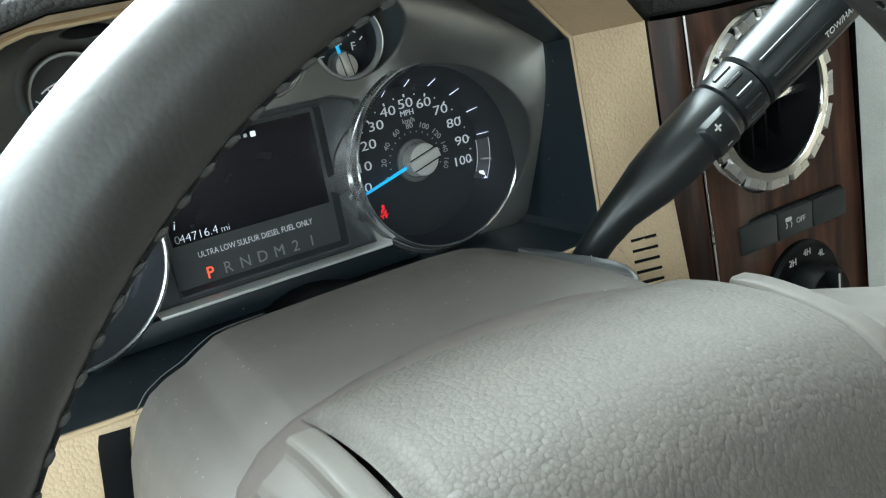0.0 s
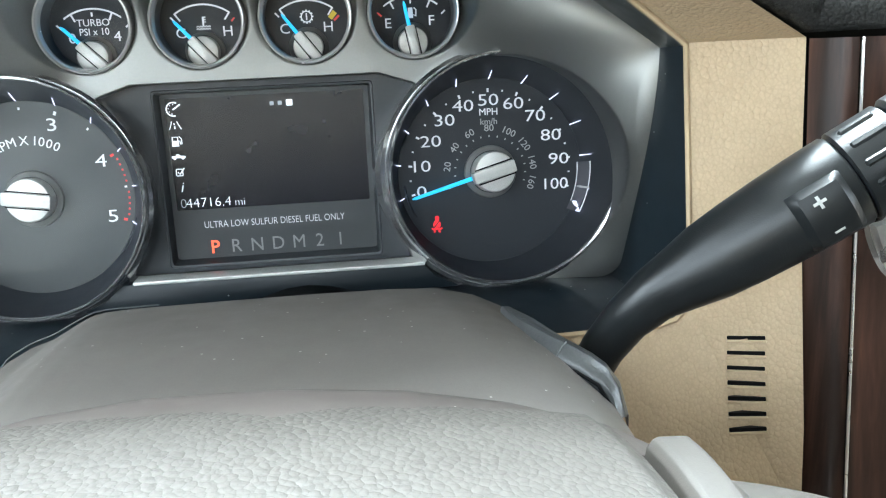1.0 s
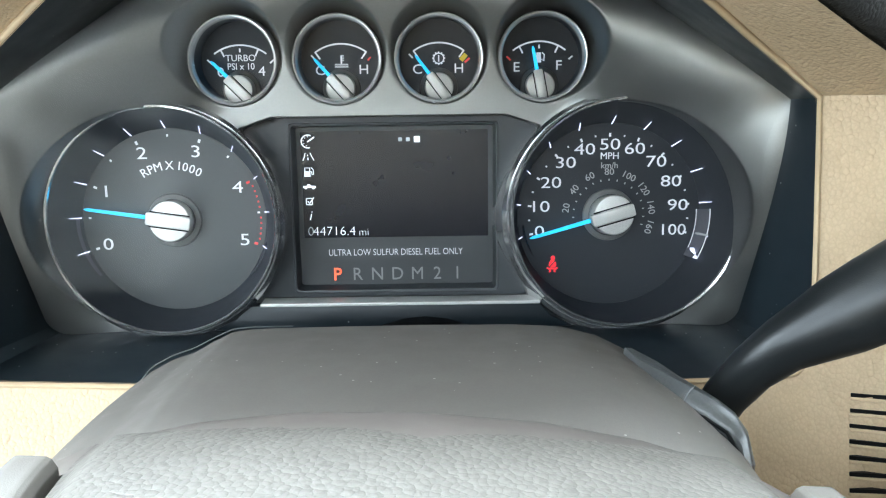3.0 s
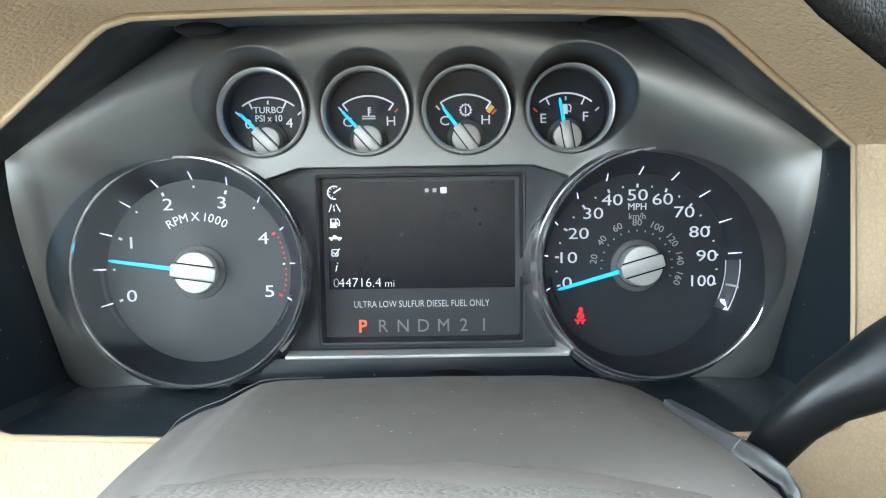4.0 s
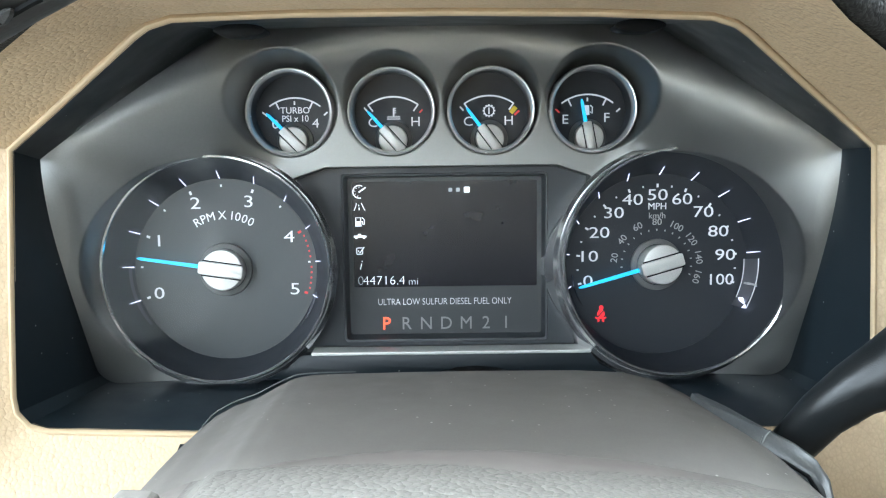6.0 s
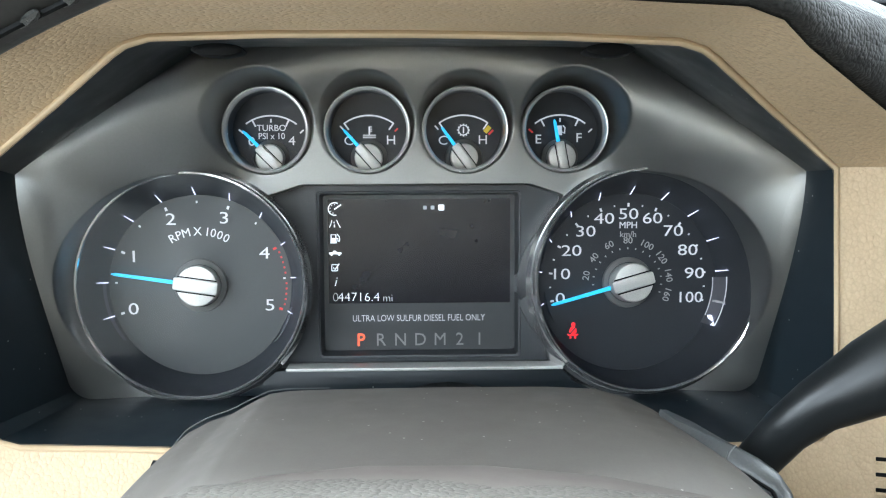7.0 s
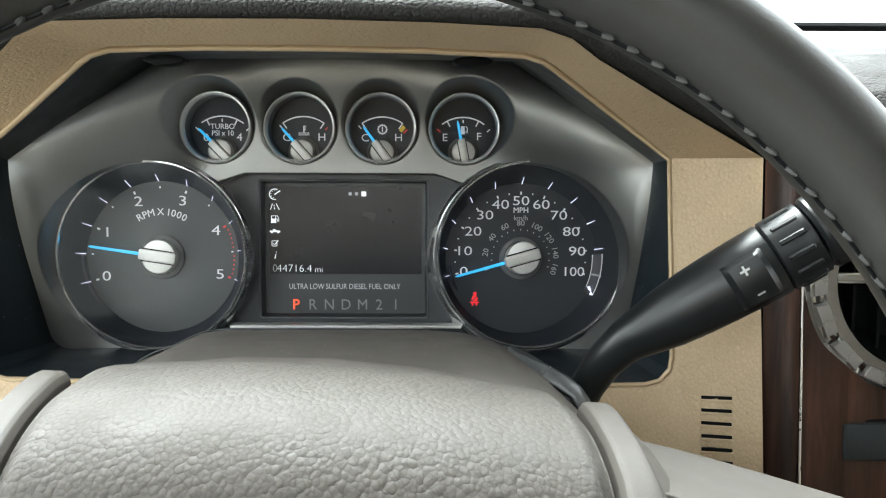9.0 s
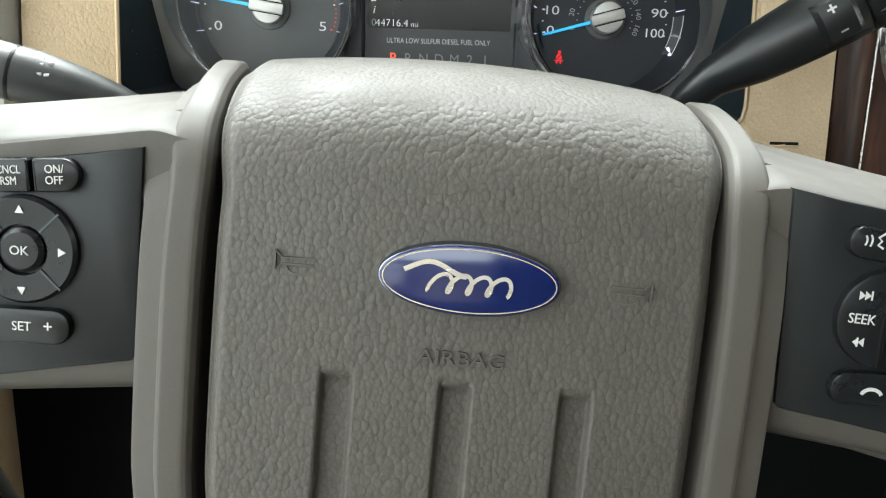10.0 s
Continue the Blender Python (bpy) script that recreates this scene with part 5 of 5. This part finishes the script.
def spoke(sx):
    pts = [(0.084, 0.0440), (0.110, 0.0390), (0.135, 0.0340), (0.160, 0.0300), (0.1770, 0.0310), (0.181, 0.020), (0.183, -0.02), (0.178, -0.0600), (0.160, -0.0560), (0.135, -0.0505), (0.105, -0.0470), (0.084, -0.0470)]
    return [(sx * x, z) for x, z in pts]


def spoke_surface(sx):
    """Deep arm: a flat front and a rounded top that runs back to the column."""
    def f(u, v):
        x = 0.080 + 0.102 * u
        top = 0.0480 - 0.17 * (x - 0.095) + 0.012 * smooth(0.160, 0.182, x) - 0.004 * (1 - smooth(0.080, 0.096, x))
        bot = (-0.0465 if sx < 0 else -0.0415) - 0.12 * (x - 0.084) - 0.010 * smooth(0.155, 0.182, x)
        deep = 1 - 0.62 * smooth(0.100, 0.182, x)
        near = 1 - 0.3 * smooth(0.150, 0.182, x)
        run = ((bot + 0.006, 0.030 * deep), (bot, 0.016 * deep), (bot + 0.0008, 0.000), (bot + 0.004, -0.0098 * near), (bot + 0.011, -0.0130 * near), (bot + 0.022, -0.0132 * near), (0.0, -0.0132 * near),
               (top - 0.0150, -0.0135 * near), (top - 0.0122, -0.0126 * near), (top - 0.0100, -0.0090 * near), (top - 0.0078, -0.0010), (top - 0.0054, 0.011 * deep), (top - 0.0026, 0.028 * deep), (top, 0.045 * deep), (top - 0.0030, 0.053 * deep), (top - 0.018, 0.054 * deep))
        z, y = prof(v, run)
        return sx * x, y, z
    return f


for sx in (-1, 1):
    arm = part("spoke", grid(spoke_surface(sx), 40, 60), TRIM_GREY, wheel, "satin grey spoke arm", local=True, angle=60, normals=False)
    part("spoke_back", prism(spoke(sx), 0.0055, 0.016, 0.002), TRIM_GREY, wheel, "grey spoke back", local=True)
    up = 0.0 if sx > 0 else -0.0018
    pp = [(0.0955, 0.0340), (0.110, 0.0315), (0.130, 0.0285), (0.146, 0.0255), (0.1535, 0.0220), (0.1570, 0.0150), (0.1575, -0.020), (0.1545, -0.0400), (0.146, -0.0420 - up), (0.120, -0.0372 - up), (0.1000, -0.0338 - up), (0.0985, -0.0322 - up)]
    bp = part("button_panel", prism([(sx * x, z) for x, z in pp], -0.0150, -0.004, 0.0008), PANEL_BLACK, wheel, "black button panel", local=True, m=pose(0, 0, 0, 0, -1.6, 0))

    def button(name, pts, label, top=-0.0182, mt=BUTTON):
        return part(name, prism([(sx * x, z) for x, z in pts], top, -0.012, 0.0011), mt, bp, label, local=True)

    def half_pill(c, long, tall, turn, outer):
        """One half of a long rounded key, split across its middle; outer is -1 or 1."""
        pts = [(0.0004, -tall / 2 + 0.0006), (0.0010, -tall / 2)] + [(long / 2 - tall / 2 + tall / 2 * math.cos(radians(q)), tall / 2 * math.sin(radians(q))) for q in range(-90, 91, 15)] + [(0.0010, tall / 2), (0.0004, tall / 2 - 0.0006)]
        ca, sa = math.cos(radians(turn)), math.sin(radians(turn))
        return [(c[0] + outer * x * ca - z * sa, c[1] + outer * x * sa + z * ca) for x, z in pts]

    def mark(ob, bm):
        part("print", bm, BUTTON_MARK, ob, local=True)
    MY = -0.0184
    if sx > 0:
        b1 = button("button", half_pill((0.1258, 0.0187), 0.0274, 0.0096, -8, -1), "voice button")
        ib = strip(ellipse(0.1165, 0.0205, 0.0022, 0.0026, 8, -40, 40), 0.0005, MY)
        strip(ellipse(0.1150, 0.0205, 0.0022, 0.0022, 8, -40, 40), 0.0005, MY, bm=ib)
        strip([(0.1225, 0.0230), (0.1205, 0.0215), (0.1215, 0.0205), (0.1205, 0.0193), (0.1222, 0.0183)], 0.0006, MY, bm=ib)
        mark(b1, ib)
        b2 = button("button", half_pill((0.1258, 0.0187), 0.0274, 0.0096, -8, 1), "media button")
        mark(b2, letters("MEDIA", 0.1318, 0.0178, MY, 0.0027, 0.80, -8))
        half_r = ellipse(0.1275, -0.0032, 0.0150, 0.0150, 24, -88, 88)
        b3 = button("button", [(x - 0.0006 - 2 * (x - 0.1275), z) for x, z in half_r], "seek button")
        mark(b3, letters("SEEK", 0.1192, -0.0032, MY, 0.0030, 0.9, -3))
        for dz, s in ((0.0041, 1), (-0.0102, -1)):
            ib = prism([(0.1175, dz - 0.0013), (0.1192, dz), (0.1175, dz + 0.0013)] if s > 0 else [(0.1207, dz - 0.0013), (0.1190, dz), (0.1207, dz + 0.0013)], MY - 0.0001, MY + 0.0005)
            prism([(0.1192, dz - 0.0013), (0.1209, dz), (0.1192, dz + 0.0013)] if s > 0 else [(0.1190, dz - 0.0013), (0.1173, dz), (0.1190, dz + 0.0013)], MY - 0.0001, MY + 0.0005, bm=ib)
            strip([(0.1200 + s * 0.0012, dz - 0.0014), (0.1200 + s * 0.0012, dz + 0.0014)], 0.0005, MY, bm=ib)
            mark(b3, ib)
        b4 = button("button", [(x + 0.0008, z) for x, z in half_r], "volume button")
        mark(b4, letters("VOL", 0.1348, -0.0032, MY, 0.0030, 0.9, -3))
        mark(b4, letters("+", 0.1345, 0.0041, MY, 0.0034))
        mark(b4, letters("-", 0.1350, -0.0102, MY, 0.0034))
        b5 = button("button", rrect(0.1130, -0.0302, 0.1440, -0.0197, 0.0050), "phone button")
        mark(b5, strip(ellipse(0.1255, -0.0272, 0.0032, 0.0026, 10, 20, 160), 0.0011, MY))
    else:
        b1 = button("button", half_pill((0.1275, 0.0240), 0.0285, 0.0100, -4, -1), "cruise on and off button")
        mark(b1, letters("ON/", -0.1205, 0.0262, MY, 0.0024, 0.88, 4))
        mark(b1, letters("OFF", -0.1205, 0.0229, MY, 0.0024, 0.88, 4))
        b2 = button("button", half_pill((0.1275, 0.0240), 0.0285, 0.0100, -4, 1), "cancel and resume button")
        mark(b2, letters("CNCL", -0.1340, 0.0252, MY, 0.0024, 0.78, 4))
        mark(b2, letters("RSM", -0.1340, 0.0219, MY, 0.0024, 0.78, 4))
        b3 = part("button", lathe([(0.0165, -0.012), (0.0165, -0.0172), (0.0155, -0.0184), (0.0078, -0.0180), (0.0076, -0.0150)], (-0.1310, 0, 0.0015), 48), BUTTON, bp, "four-way menu ring", local=True)
        for a in (45, 135, 225, 315):
            p0, p1 = polar((-0.1310, 0.0015), 0.0080, a), polar((-0.1310, 0.0015), 0.0163, a)
            part("gap", strip([p0, p1], 0.0007, -0.0186), GLOSS_BLACK, b3, local=True)
        for a in (0, 90, 180, 270):
            p = polar((-0.1310, 0.0015), 0.0120, a)
            mark(b3, prism([(p[0] + 0.0015 * math.cos(radians(a + d)), p[1] + 0.0015 * math.sin(radians(a + d))) for d in (0, 120, 240)], -0.0187, -0.0180))
        b4 = part("button", lathe([(0.0068, -0.012), (0.0068, -0.0178), (0.0055, -0.0190), (0, -0.0194)], (-0.1310, 0, 0.0015), 32), BUTTON, bp, "round menu button", local=True)
        mark(b4, letters("OK", -0.1310, 0.0015, -0.0195, 0.0027))
        b5 = button("button", rrect(0.1170, -0.0275, 0.1460, -0.0165, 0.0052), "cruise set button")
        mark(b5, letters("SET", -0.1315, -0.0220, MY, 0.0028, 0.95))
        mark(b5, letters("+", -0.1235, -0.0218, MY, 0.0036))

# ---- lower dash and footwell ----
knee = thing("knee_panel", (-0.30, -0.10, 0.30), "beige lower dashboard panel above the footwell", "dashboard trim")
part("panel", box(-0.46, -0.010, 0.20, -0.305, 0.030, 0.592, 0.006), BEIGE, knee, "beige lower panel")
part("end_panel", box(-0.46, -0.110, 0.594, -0.2150, -0.078, 0.785, 0.006), GREY_TRIM, knee, "grey dash end panel")
brake = thing("brake_release", (-0.175, -0.12, 0.52), "dark bracket with black parking brake release handle", "handle")
part("backplate", box(-0.3040, -0.060, 0.545, -0.120, -0.030, 0.592, 0.003), BLACK, brake, "dark bracket panel")
part("handle", box(-0.198, -0.085, 0.540, -0.130, -0.058, 0.562, 0.005), BLACK, brake, "black pull handle")
part("print", box(-0.176, -0.0856, 0.548, -0.152, -0.0848, 0.5515), mat("dim_green_print", (0.03, 0.045, 0.038), 0.6), brake, "dim illegible marking")

# ---- the cab that closes the place: unseen walls, some set to shape the light ----
def slab(name, bm, material, label, category):
    return tagged(part(name, bm, material, normals=True), label, category, kind="structure")


slab("floor", box(-0.47, -1.75, -0.04, 1.35, 0.30, 0.0), CARPET, "dark brown carpeted cab floor", "floor")
slab("wall_front", box(-0.47, 0.30, -0.04, 1.35, 0.36, 0.85), BLACK, "dark firewall below the windscreen", "wall")
# unseen; tan and low to brighten the cluster's reflections from behind
slab("wall_rear", box(-0.47, -1.81, -0.04, 0.25, -1.75, 0.90), BOUNCE_TAN, "unseen tan rear wall, added as a bright reflector", "wall")
# unseen, added so that the silver panel's left side mirrors something dark
slab("wall_rear_side", box(0.252, -1.81, -0.04, 1.35, -1.75, 1.36), REAR, "unseen dark brown wall blocking light from the rear right", "wall")
slab("ceiling", box(-0.47, -1.75, 1.32, 1.35, -0.18, 1.36), HEADLINER, "light grey headliner", "ceiling")
# unseen, added to shut door light off the firewall
slab("wall_left_front", box(-0.53, -0.14, -0.04, -0.47, 0.36, 0.84), DOOR_TRIM, "unseen tan kick panel keeping light out of the footwell", "wall")
slab("wall_right", box(1.35, -0.75, -0.04, 1.41, 0.36, 0.93), DOOR_TRIM, "tan far door below its window", "wall")
# unseen, added to cut the light from the right rear
slab("wall_right_rear", box(1.35, -1.81, -0.04, 1.41, -0.752, 1.36), REAR, "unseen brown wall blocking light from the far side", "wall")
slab("pillar_left", sweep([(-0.47, 0.50, 0.86), (-0.45, 0.16, 1.12), (-0.42, -0.20, 1.34)], [0.035, 0.035, 0.04], 12), DOOR_TRIM, "tan windscreen pillar", "pillar")
slab("pillar_right", sweep([(1.36, 0.50, 0.86), (1.34, 0.16, 1.12), (1.31, -0.20, 1.34)], [0.035, 0.035, 0.04], 12), DOOR_TRIM, "tan windscreen pillar", "pillar")
slab("wall_left", box(-0.53, -1.81, -0.04, -0.47, -1.60, 1.36), DOOR_TRIM, "tan side wall behind the open door", "wall")
ws = bmesh.new()
vs = [ws.verts.new(p) for p in ((-0.46, 0.52, 0.860), (1.35, 0.52, 0.860), (1.32, -0.18, 1.335), (-0.43, -0.18, 1.335))]
ws.faces.new(vs)
ws.normal_update()
if ws.faces[:][0].normal.z > 0:
    ws.faces[:][0].normal_flip()
glass = tagged(part("window_1", ws, GLASS, normals=False), "clear windscreen glass", "window", kind="structure")
glass.visible_shadow = False
# plain bar put in for a thin dark line beyond the dash
far_bar = thing("windscreen_wiper", (0.55, 0.50, 0.90), "thin black bar low across the windscreen", "wiper")
part("blade", sweep([(0.05, 0.400, 0.940), (0.50, 0.400, 0.944), (1.10, 0.395, 0.948)], [0.004, 0.005, 0.004], 8), BLACK, far_bar, "thin black bar")
slab("ground", grid(lambda u, v: (-300 + 600 * u, -300 + 600 * v, -0.75), 4, 4), ASPHALT, "grey concrete ground outside", "ground")
